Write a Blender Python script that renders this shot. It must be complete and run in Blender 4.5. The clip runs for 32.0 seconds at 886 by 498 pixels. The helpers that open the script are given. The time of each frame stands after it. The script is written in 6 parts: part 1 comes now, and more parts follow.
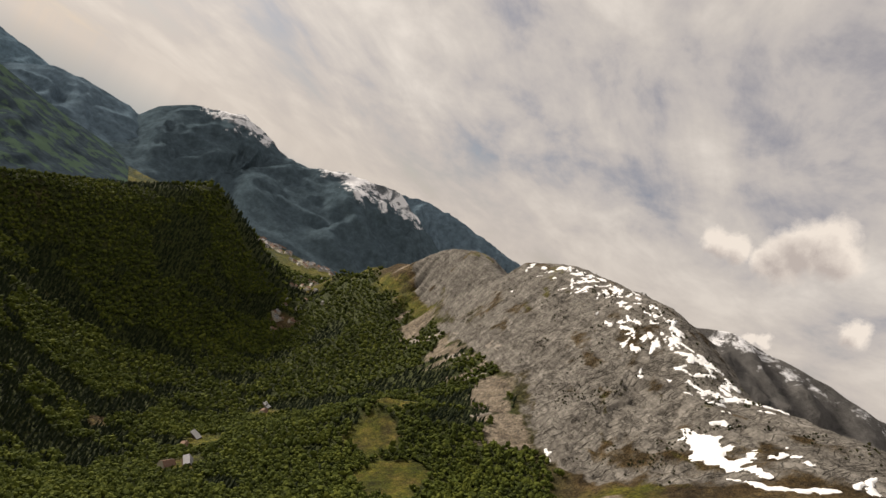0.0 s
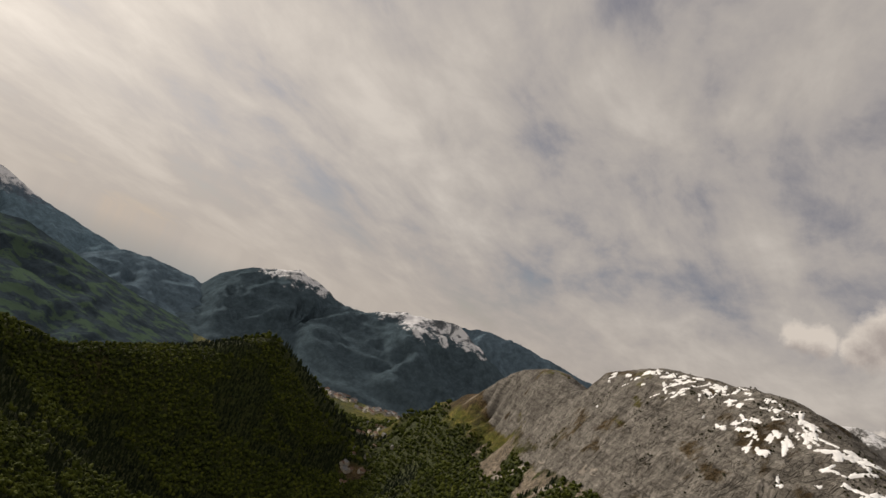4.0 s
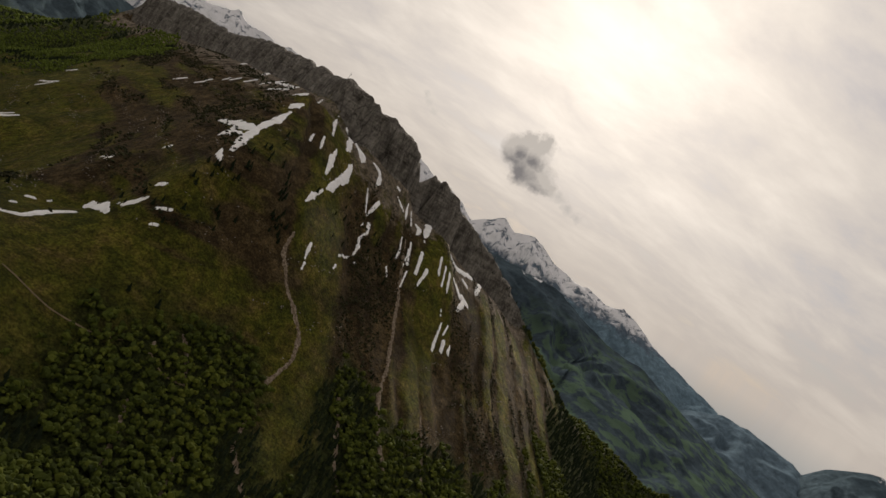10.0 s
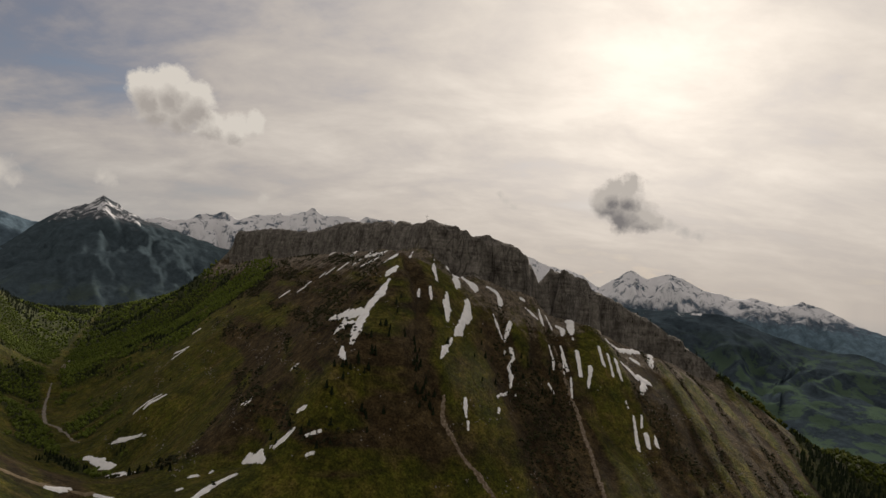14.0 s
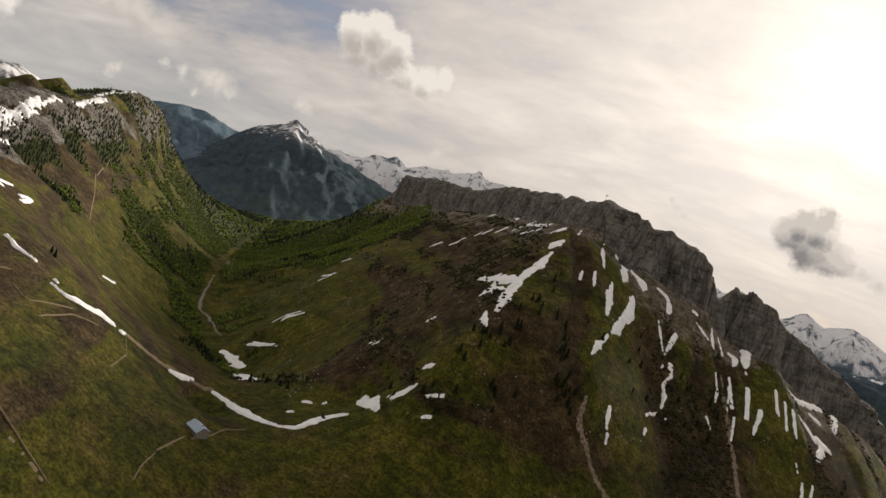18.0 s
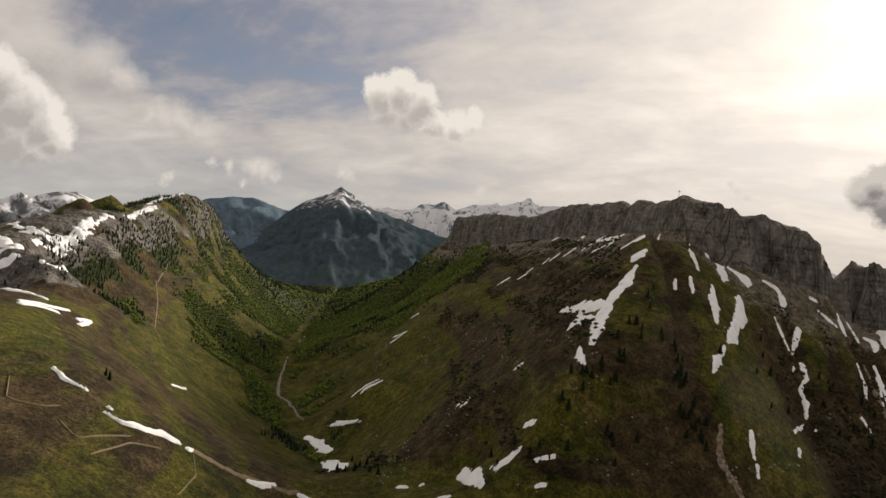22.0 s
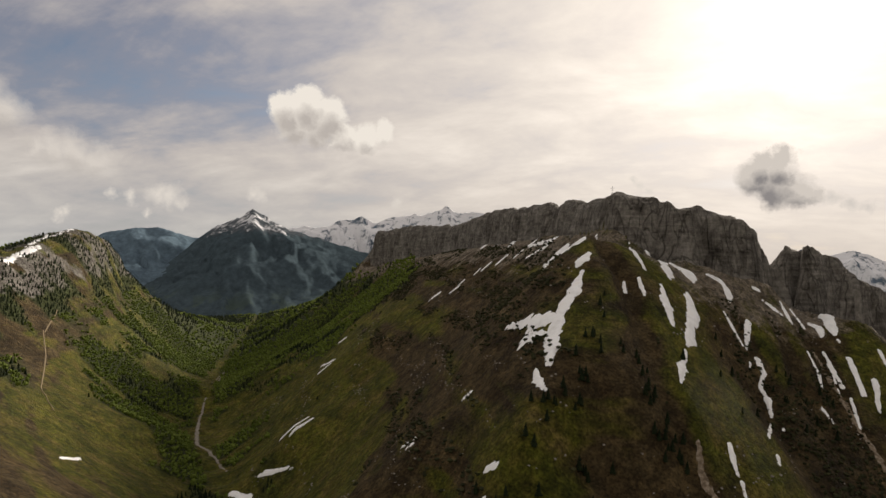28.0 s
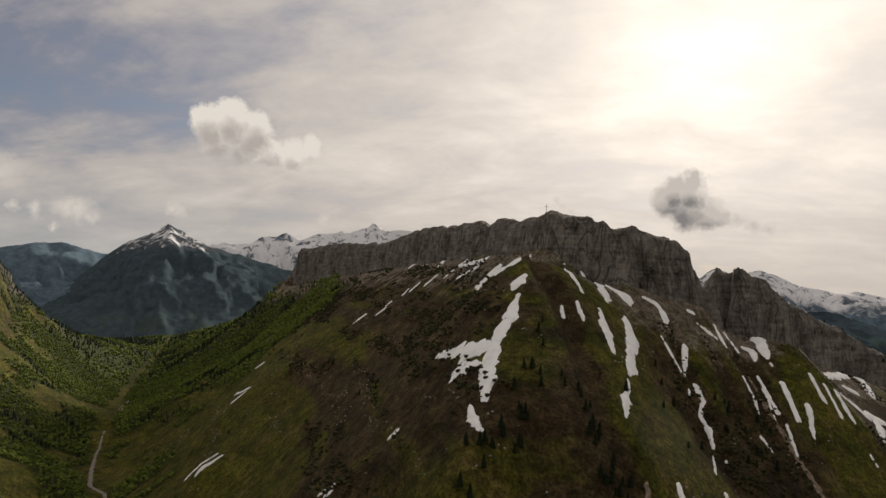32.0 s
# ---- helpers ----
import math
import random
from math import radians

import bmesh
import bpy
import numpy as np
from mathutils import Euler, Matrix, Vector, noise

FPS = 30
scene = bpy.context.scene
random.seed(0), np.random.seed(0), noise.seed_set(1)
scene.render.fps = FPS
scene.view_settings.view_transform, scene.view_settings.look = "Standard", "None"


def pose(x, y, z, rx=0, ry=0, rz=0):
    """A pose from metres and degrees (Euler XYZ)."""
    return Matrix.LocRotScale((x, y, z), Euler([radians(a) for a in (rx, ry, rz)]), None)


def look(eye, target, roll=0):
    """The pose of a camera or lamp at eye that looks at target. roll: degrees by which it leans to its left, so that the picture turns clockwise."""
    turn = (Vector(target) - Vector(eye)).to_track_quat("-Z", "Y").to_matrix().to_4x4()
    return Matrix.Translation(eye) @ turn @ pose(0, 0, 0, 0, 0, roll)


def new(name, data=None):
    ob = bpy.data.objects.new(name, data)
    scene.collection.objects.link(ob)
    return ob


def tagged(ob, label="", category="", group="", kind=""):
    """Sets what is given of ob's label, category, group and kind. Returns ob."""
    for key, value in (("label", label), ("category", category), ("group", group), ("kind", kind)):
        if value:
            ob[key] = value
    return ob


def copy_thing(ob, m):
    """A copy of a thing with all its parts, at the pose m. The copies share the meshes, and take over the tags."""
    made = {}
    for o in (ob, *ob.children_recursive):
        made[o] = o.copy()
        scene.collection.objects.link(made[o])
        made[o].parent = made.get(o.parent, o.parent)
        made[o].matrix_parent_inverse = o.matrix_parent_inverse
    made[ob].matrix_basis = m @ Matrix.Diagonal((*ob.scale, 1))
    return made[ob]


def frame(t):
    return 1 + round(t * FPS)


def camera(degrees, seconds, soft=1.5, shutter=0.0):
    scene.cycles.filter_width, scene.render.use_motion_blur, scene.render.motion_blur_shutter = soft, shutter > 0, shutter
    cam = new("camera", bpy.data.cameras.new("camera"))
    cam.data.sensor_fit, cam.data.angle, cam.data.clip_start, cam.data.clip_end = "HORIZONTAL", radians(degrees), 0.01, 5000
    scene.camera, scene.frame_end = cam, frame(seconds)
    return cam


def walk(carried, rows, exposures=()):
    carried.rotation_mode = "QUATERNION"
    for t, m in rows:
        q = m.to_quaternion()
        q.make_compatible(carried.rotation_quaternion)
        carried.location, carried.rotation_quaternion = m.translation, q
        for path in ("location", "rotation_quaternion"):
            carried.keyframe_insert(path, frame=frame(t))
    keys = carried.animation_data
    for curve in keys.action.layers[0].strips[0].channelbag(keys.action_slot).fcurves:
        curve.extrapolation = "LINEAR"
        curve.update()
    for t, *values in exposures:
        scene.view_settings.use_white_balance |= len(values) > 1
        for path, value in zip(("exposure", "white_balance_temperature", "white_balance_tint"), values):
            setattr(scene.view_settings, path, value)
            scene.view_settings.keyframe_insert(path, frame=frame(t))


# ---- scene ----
cam = camera(70.957, 32.0, soft=1.5)
PATH = [
    (0.0, pose(-94.10, -41.77, 630.54, 87.396, -28.191, -75.649)),
    (0.5, pose(-86.16, -39.17, 629.51, 86.543, -31.688, -73.517)),
    (1.0, pose(-77.26, -36.63, 628.18, 88.532, -32.454, -75.523)),
    (1.5, pose(-66.63, -34.17, 625.50, 89.287, -27.369, -74.533)),
    (2.0, pose(-57.25, -31.86, 623.23, 89.499, -30.801, -72.244)),
    (2.5, pose(-49.24, -29.92, 620.89, 90.687, -35.042, -72.101)),
    (3.0, pose(-42.88, -29.15, 617.62, 92.513, -32.954, -71.820)),
    (3.5, pose(-39.20, -29.19, 613.62, 94.721, -27.281, -71.041)),
    (4.0, pose(-38.64, -29.55, 609.23, 97.206, -20.808, -69.588)),
    (4.5, pose(-37.05, -29.08, 603.44, 99.904, -16.346, -67.504)),
    (5.0, pose(-34.53, -27.16, 597.62, 102.585, -16.667, -65.048)),
    (5.5, pose(-31.75, -23.22, 593.60, 107.048, -21.326, -65.817)),
    (6.0, pose(-28.62, -18.13, 591.54, 109.858, -26.789, -65.963)),
    (6.5, pose(-25.21, -13.14, 591.28, 112.244, -31.565, -66.861)),
    (7.0, pose(-21.52, -8.60, 592.32, 112.868, -33.954, -65.235)),
    (7.5, pose(-17.68, -4.97, 594.38, 111.333, -36.874, -61.316)),
    (8.0, pose(-13.97, -2.87, 597.33, 107.562, -38.976, -55.005)),
    (8.5, pose(-10.84, -3.02, 600.98, 101.920, -40.317, -46.199)),
    (9.0, pose(-7.58, -5.41, 601.61, 94.015, -41.533, -34.421)),
    (9.5, pose(-3.32, -4.49, 601.36, 87.998, -40.752, -21.766)),
    (10.0, pose(0.00, 0.00, 600.00, 85.335, -31.301, -11.531)),
    (10.5, pose(3.20, 4.75, 599.13, 86.056, -16.609, -4.797)),
    (11.0, pose(3.50, 10.02, 602.65, 88.843, -9.854, -3.631)),
    (11.5, pose(3.59, 13.98, 606.41, 91.386, -2.441, -4.122)),
    (12.0, pose(3.26, 18.15, 608.52, 92.268, 2.216, -2.847)),
    (12.5, pose(1.82, 23.40, 608.93, 91.283, 1.561, -1.094)),
    (13.0, pose(0.25, 29.18, 608.78, 90.973, -2.569, -0.044)),
    (13.5, pose(-0.53, 34.80, 608.65, 91.530, -3.954, -1.120)),
    (14.0, pose(-1.62, 40.82, 607.90, 91.850, -4.967, -0.759)),
    (14.5, pose(-3.35, 47.47, 605.84, 90.099, -8.463, 0.895)),
    (15.0, pose(-5.04, 54.03, 604.16, 88.812, -10.965, 2.309)),
    (15.5, pose(-6.76, 60.56, 602.79, 87.982, -12.597, 3.642)),
    (16.0, pose(-8.55, 67.16, 601.64, 87.580, -13.474, 5.079)),
    (16.5, pose(-10.45, 73.89, 600.61, 87.564, -13.705, 6.829)),
    (17.0, pose(-12.51, 80.85, 599.62, 87.885, -13.401, 9.114)),
    (17.5, pose(-14.29, 87.56, 598.53, 87.583, -15.109, 11.427)),
    (18.0, pose(-15.42, 93.67, 597.72, 86.644, -18.295, 13.523)),
    (18.5, pose(-17.36, 99.54, 596.99, 86.202, -20.499, 14.681)),
    (19.0, pose(-19.84, 105.00, 596.15, 87.040, -20.805, 15.862)),
    (19.5, pose(-22.10, 110.17, 595.98, 88.294, -19.190, 16.969)),
    (20.0, pose(-23.84, 114.95, 596.69, 89.637, -15.690, 17.235)),
    (20.5, pose(-25.11, 119.63, 597.08, 90.215, -8.838, 17.309)),
    (21.0, pose(-26.64, 124.52, 597.08, 89.896, -7.080, 19.104)),
    (21.5, pose(-28.32, 129.32, 597.29, 89.488, -6.610, 19.211)),
    (22.0, pose(-30.08, 133.81, 597.69, 89.177, -6.345, 18.794)),
    (22.5, pose(-31.50, 137.79, 598.29, 88.740, -8.036, 19.694)),
    (23.0, pose(-33.36, 140.54, 599.39, 89.175, -7.789, 18.607)),
    (23.5, pose(-35.00, 143.47, 600.07, 89.708, -5.715, 17.758)),
    (24.0, pose(-36.23, 147.06, 600.38, 90.251, -3.519, 17.410)),
    (24.5, pose(-37.83, 151.34, 600.74, 90.644, -1.314, 17.042)),
    (25.0, pose(-39.65, 155.77, 600.96, 90.857, -1.458, 17.134)),
    (25.5, pose(-41.50, 159.93, 601.12, 90.971, -2.997, 16.577)),
    (26.0, pose(-43.37, 163.55, 601.22, 91.049, -3.567, 16.262)),
    (26.5, pose(-45.20, 166.90, 601.27, 91.076, -3.439, 15.891)),
    (27.0, pose(-46.91, 170.22, 601.30, 91.043, -2.882, 15.167)),
    (27.5, pose(-48.45, 173.80, 601.35, 90.934, -2.166, 13.790)),
    (28.0, pose(-49.75, 177.88, 601.44, 90.734, -1.567, 11.459)),
    (28.5, pose(-50.74, 182.19, 601.46, 90.024, 2.080, 8.884)),
    (29.0, pose(-51.63, 186.57, 601.48, 89.208, 4.920, 8.863)),
    (29.5, pose(-52.98, 190.79, 601.54, 89.164, 2.230, 9.786)),
    (30.0, pose(-53.98, 194.72, 601.72, 88.951, -2.668, 9.008)),
    (30.5, pose(-54.23, 198.71, 602.49, 89.995, -2.700, 6.338)),
    (31.0, pose(-54.82, 203.08, 603.00, 91.508, -1.159, 5.761)),
    (31.5, pose(-55.17, 208.00, 603.46, 92.185, -1.584, 5.801)),
    (32.0, pose(-55.48, 212.84, 603.91, 92.578, -1.761, 4.778)),
]
# the film's own exposure drifts as the camera turns to and from the bright sky
EXPOSURE = [(0.0, 0.1), (2.5, 0.1), (4.5, -0.42), (8.0, -0.38), (9.0, -0.33), (10.0, -0.22), (11.0, -0.05), (12.0, -0.35), (14.0, -0.34), (17.0, -0.02), (19.0, 0.03), (21.0, 0.0), (25.0, 0.06), (30.0, -0.05), (32.0, -0.15)]
walk(cam, PATH, [(t, e, 6950, 13) for t, e in EXPOSURE])

# ---- light: bright high overcast, sun veiled by thin cloud ahead of the main ridge ----
SUN_AZ, SUN_EL = radians(19.0), radians(20.5)
SUN_DIR = Vector((math.sin(SUN_AZ) * math.cos(SUN_EL), math.cos(SUN_AZ) * math.cos(SUN_EL), math.sin(SUN_EL)))
sun_data = bpy.data.lights.new("sun", "SUN")
sun_data.energy, sun_data.angle, sun_data.color = 4.7, radians(12.0), (1.0, 0.94, 0.84)
sun = new("sun", sun_data)
sun.matrix_world = look(SUN_DIR * 900, (0, 0, 0))

world = bpy.data.worlds.new("overcast_sky")
scene.world = world
world.use_nodes = True


def sky_nodes():
    nt = world.node_tree
    nt.nodes.clear()
    L = nt.links.new

    def node(kind, **kw):
        n = nt.nodes.new(kind)
        for k, v in kw.items():
            n.inputs[k].default_value = v
        return n

    def mth(op, a, b=None):
        n = nt.nodes.new("ShaderNodeMath")
        n.operation = op
        for i, v in enumerate((a, b)):
            if v is None:
                continue
            if isinstance(v, (int, float)):
                n.inputs[i].default_value = v
            else:
                L(v, n.inputs[i])
        return n.outputs[0]

    def ramp(fac, stops):
        n = nt.nodes.new("ShaderNodeValToRGB")
        L(fac, n.inputs[0])
        e = n.color_ramp.elements
        while len(e) < len(stops):
            e.new(0.5)
        for el, (p, c) in zip(e, stops):
            el.position = p
            el.color = (*c, 1) if len(c) == 3 else c
        return n.outputs[0]

    def mix(fac, a, b):
        n = nt.nodes.new("ShaderNodeMix")
        n.data_type = "RGBA"
        for i, v in ((0, fac), (6, a), (7, b)):
            if isinstance(v, (int, float)):
                n.inputs[i].default_value = v
            elif isinstance(v, tuple):
                n.inputs[i].default_value = (*v, 1)
            else:
                L(v, n.inputs[i])
        return n.outputs[2]

    co = nt.nodes.new("ShaderNodeTexCoord")
    way = nt.nodes.new("ShaderNodeVectorMath")
    way.operation = "NORMALIZE"
    L(co.outputs["Generated"], way.inputs[0])
    sep = nt.nodes.new("ShaderNodeSeparateXYZ")
    L(way.outputs[0], sep.inputs[0])
    up = sep.outputs[2]
    # the cloud deck: a flat layer high above
    den = mth("ADD", mth("MAXIMUM", up, 0.0), 0.30)
    cx, cy = mth("DIVIDE", sep.outputs[0], den), mth("DIVIDE", sep.outputs[1], den)
    comb = nt.nodes.new("ShaderNodeCombineXYZ")
    L(cx, comb.inputs[0])
    L(cy, comb.inputs[1])

    def noise_at(scale, detail, rough, distort, offset, stretch=(1, 1, 1), rot=0.0):
        mp = nt.nodes.new("ShaderNodeMapping")
        mp.inputs["Location"].default_value = offset
        mp.inputs["Rotation"].default_value = (0, 0, rot)
        mp.inputs["Scale"].default_value = stretch
        L(comb.outputs[0], mp.inputs[0])
        n = nt.nodes.new("ShaderNodeTexNoise")
        n.inputs["Scale"].default_value = scale
        n.inputs["Detail"].default_value = detail
        n.inputs["Roughness"].default_value = rough
        n.inputs["Distortion"].default_value = distort
        L(mp.outputs[0], n.inputs["Vector"])
        return n.outputs[0]

    veil = noise_at(1.25, 9, 0.58, 0.6, (3.1, 1.7, 0), (0.7, 1.2, 1), 0.35)
    fine = noise_at(3.4, 10, 0.60, 0.25, (7.0, 2.0, 0), (0.85, 1.2, 1), 0.25)
    cover = mth("ADD", mth("MULTIPLY", veil, 0.55), mth("MULTIPLY", fine, 0.45))
    # the deck is thinner in places, where grey-blue shows through
    for px, py, size, amount in ((0.85, 0.22, 0.55, 0.09), (-1.05, 1.5, 0.75, 0.13), (0.69, 0.63, 0.3, 0.06), (1.42, -0.05, 0.35, 0.06)):
        d = nt.nodes.new("ShaderNodeVectorMath")
        d.operation = "DISTANCE"
        L(comb.outputs[0], d.inputs[0])
        d.inputs[1].default_value = (px, py, 0)
        fall = nt.nodes.new("ShaderNodeMapRange")
        fall.interpolation_type = "SMOOTHSTEP"
        L(d.outputs["Value"], fall.inputs[0])
        fall.inputs[1].default_value, fall.inputs[2].default_value, fall.inputs[3].default_value, fall.inputs[4].default_value = 0.0, size, amount, 0.0
        cover = mth("SUBTRACT", cover, fall.outputs[0])
    thick = ramp(cover, [(0.25, (0.15, 0.15, 0.15)), (0.37, (0.72, 0.72, 0.72)), (0.46, (1, 1, 1))])
    shade = ramp(cover, [(0.33, (0.27, 0.27, 0.32)), (0.43, (0.42, 0.41, 0.42)), (0.52, (0.53, 0.51, 0.49)), (0.62, (0.66, 0.635, 0.60))])
    sky = nt.nodes.new("ShaderNodeTexSky")
    sky.sky_type = "NISHITA"
    sky.sun_disc = False
    sky.sun_elevation, sky.sun_rotation = SUN_EL, SUN_AZ
    sky.altitude = 1500
    blue = nt.nodes.new("ShaderNodeVectorMath")
    blue.operation = "SCALE"
    L(sky.outputs[0], blue.inputs[0])
    blue.inputs["Scale"].default_value = 0.07
    base = mix(thick, blue.outputs[0], shade)
    # light of the veiled sun spreading through the cloud
    dot = nt.nodes.new("ShaderNodeVectorMath")
    dot.operation = "DOT_PRODUCT"
    L(way.outputs[0], dot.inputs[0])
    dot.inputs[1].default_value = SUN_DIR
    near = mth("MAXIMUM", dot.outputs["Value"], 0.0)
    patch = mth("ADD", mth("MULTIPLY", fine, 1.2), 0.4)
    glow = mth("ADD", mth("MULTIPLY", mth("MULTIPLY", mth("POWER", near, 45.0), 0.30), patch), mth("MULTIPLY", mth("POWER", near, 6.0), 0.40))
    gcol = nt.nodes.new("ShaderNodeVectorMath")
    gcol.operation = "SCALE"
    gcol.inputs[0].default_value = (1.0, 0.93, 0.82)
    L(glow, gcol.inputs["Scale"])
    add = nt.nodes.new("ShaderNodeVectorMath")
    add.operation = "ADD"
    L(base, add.inputs[0])
    L(gcol.outputs[0], add.inputs[1])
    # dust and moisture low over the horizon
    low = ramp(up, [(0.0, (1, 1, 1)), (0.15, (0, 0, 0))])
    west = ramp(mth("ADD", mth("MULTIPLY", sep.outputs[0], 0.5), 0.5), [(0.24, (1, 1, 1)), (0.46, (0, 0, 0))])
    hazed = mix(mth("MULTIPLY", low, 0.6), add.outputs[0], mix(west, (0.58, 0.53, 0.475), (0.40, 0.43, 0.445)))
    below = ramp(mth("ADD", mth("MULTIPLY", up, 5.0), 0.5), [(0.05, (1, 1, 1)), (0.42, (0, 0, 0))])
    full = mix(below, hazed, (0.33, 0.37, 0.385))

    # cumulus: heaps of round lobes (azimuth, elevation, radius, in degrees)
    puff = nt.nodes.new("ShaderNodeTexNoise")
    puff.inputs["Scale"].default_value, puff.inputs["Detail"].default_value, puff.inputs["Roughness"].default_value = 19.0, 8, 0.66
    L(way.outputs[0], puff.inputs["Vector"])
    shift = nt.nodes.new("ShaderNodeVectorMath")
    shift.operation = "MULTIPLY_ADD"
    L(puff.outputs["Color"], shift.inputs[0])
    shift.inputs[1].default_value, shift.inputs[2].default_value = (0.052, 0.052, 0.052), (-0.026, -0.026, -0.026)

    def heap(lobes, lift):
        moved = nt.nodes.new("ShaderNodeVectorMath")
        moved.operation = "ADD"
        L(way.outputs[0], moved.inputs[0])
        L(shift.outputs[0], moved.inputs[1])
        up_ = nt.nodes.new("ShaderNodeVectorMath")
        up_.operation = "ADD"
        L(moved.outputs[0], up_.inputs[0])
        up_.inputs[1].default_value = (0, 0, lift)
        best = None
        for az, el, rad in lobes:
            az, el = radians(az), radians(el)
            d = nt.nodes.new("ShaderNodeVectorMath")
            d.operation = "DISTANCE"
            L(up_.outputs[0], d.inputs[0])
            d.inputs[1].default_value = (math.sin(az) * math.cos(el), math.cos(az) * math.cos(el), math.sin(el))
            v = mth("MULTIPLY_ADD", d.outputs["Value"], -1.0 / radians(rad))
            v.node.inputs[2].default_value = 1.0
            best = v if best is None else mth("MAXIMUM", best, v)
        return best

    for lobes, tone_low, tone_high, soft in CUMULUS:
        dens, over = heap(lobes, 0.0), heap(lobes, 0.028)
        mask = ramp(dens, [(0.02, (0, 0, 0)), (soft, (1, 1, 1))])
        lit = ramp(mth("SUBTRACT", mth("ADD", mth("MULTIPLY", puff.outputs[0], 0.7), 0.45), mth("MULTIPLY", over, 0.9)), [(0.12, tone_low), (0.75, tone_high)])
        full = mix(mask, full, lit)
    bg = nt.nodes.new("ShaderNodeBackground")
    L(full, bg.inputs[0])
    bg.inputs[1].default_value = 1.0
    out = nt.nodes.new("ShaderNodeOutputWorld")
    L(bg.outputs[0], out.inputs[0])


CLOUD_A = ([(-43.95, 7.49, 1.56), (-42.43, 7.44, 1.88), (-40.86, 7.16, 1.56), (-45.05, 7.49, 1.15), (-52.27, 10.44, 3.13), (-49.18, 10.35, 3.13), (-47.11, 9.94, 2.08), (20.4, 5.38, 0.94), (21.53, 4.78, 0.73), (22.62, 4.54, 0.73)], (0.44, 0.425, 0.41), (0.62, 0.6, 0.57), 0.75)
CLOUD_B = ([(-26.08, 12.79, 1.77), (-24.12, 13.19, 1.88), (-22.09, 12.7, 1.77), (-25.3, 11.4, 2.08), (-23.31, 11.44, 2.08), (-21.02, 10.59, 1.56), (-18.97, 10.65, 1.56), (-17.18, 11.09, 1.15), (-22.59, 12.33, 1.88)], (0.46, 0.44, 0.42), (0.8, 0.78, 0.73), 0.3)
CLOUD_C = ([(-55.29, 8.4, 2.5), (-54.09, 7.02, 2.6), (-52.53, 5.87, 2.29), (-51.32, 5.03, 1.88), (-54.18, 4.45, 2.81), (-52.68, 3.8, 2.08), (-55.37, 5.88, 3.13), (-51.55, 3.66, 1.15)], (0.42, 0.41, 0.4), (0.8, 0.78, 0.74), 0.3)
CLOUD_D = ([(-36.01, 4.56, 1.15), (-35.13, 4.48, 1.25), (-34.24, 4.15, 0.83), (-37.12, 3.08, 0.52), (-42.86, 2.57, 0.63), (-38.25, 4.27, 0.73), (-39.57, 4.32, 0.63), (-43.3, 2.54, 0.52), (-28.21, 4.62, 0.83), (-28.77, 4.95, 0.73), (-15.72, 4.81, 0.63), (5.85, 6.91, 0.73), (6.81, 6.41, 0.63), (5.36, 7.41, 0.52)], (0.50, 0.48, 0.455), (0.68, 0.66, 0.62), 0.95)
CLOUD_E = ([(15.01, 7.4, 1.85), (16.46, 6.9, 2.3), (18.08, 5.97, 1.7), (16.68, 5.92, 1.8), (19.3, 5.6, 1.0), (15.6, 8.7, 1.1), (17.0, 8.6, 1.3)], (0.25, 0.245, 0.25), (0.6, 0.575, 0.54), 0.42)
CLOUD_F = ([(97.96, 9.44, 1.56), (99.11, 9.59, 1.56), (102.77, 10.25, 2.29), (103.98, 11.85, 2.6), (104.92, 13.03, 2.4), (106.02, 12.08, 2.29), (101.58, 9.41, 1.56), (109.74, 7.28, 1.56), (104.44, 3.63, 0.73), (103.63, 3.42, 0.63)], (0.46, 0.42, 0.4), (0.78, 0.73, 0.67), 0.4)
CUMULUS = [CLOUD_A, CLOUD_B, CLOUD_C, CLOUD_D, CLOUD_E, CLOUD_F]
sky_nodes()


# ---- the shape of the land ----
def hash2(ix, iy, seed):
    h = (ix * 374761393 + iy * 668265263 + seed * 2147483647) & 0xFFFFFFFF
    h = ((h ^ (h >> 13)) * 1274126177) & 0xFFFFFFFF
    return ((h ^ (h >> 16)) & 0xFFFF) / 65535.0


def vnoise(x, y, seed=0):
    x, y = np.asarray(x, float), np.asarray(y, float)
    ix, iy = np.floor(x).astype(np.int64), np.floor(y).astype(np.int64)
    fx, fy = x - ix, y - iy
    fx, fy = fx * fx * (3 - 2 * fx), fy * fy * (3 - 2 * fy)
    a, b = hash2(ix, iy, seed), hash2(ix + 1, iy, seed)
    c, d = hash2(ix, iy + 1, seed), hash2(ix + 1, iy + 1, seed)
    return (a + (b - a) * fx) * (1 - fy) + (c + (d - c) * fx) * fy - 0.5


def fbm(x, y, octaves=4, seed=0, gain=0.5):
    s, a = 0.0, 1.0
    for i in range(octaves):
        s = s + a * vnoise(x * 2 ** i, y * 2 ** i, seed + 17 * i)
        a *= gain
    return s


def ridged(x, y, octaves=3, seed=0):
    s, a = 0.0, 1.0
    for i in range(octaves):
        s = s + a * (0.5 - 2 * np.abs(vnoise(x * 2 ** i, y * 2 ** i, seed + 31 * i)))
        a *= 0.5
    return s


def blocks(s, seed):
    """Flat steps of uneven height with short sharp sides, as between the blocks of a cliff."""
    i = np.floor(s).astype(np.int64)
    f = s - i
    a, b = hash2(i, i * 0 + 3, seed), hash2(i + 1, i * 0 + 3, seed)
    return a + (b - a) * step01(0.38, 0.62, f) - 0.5


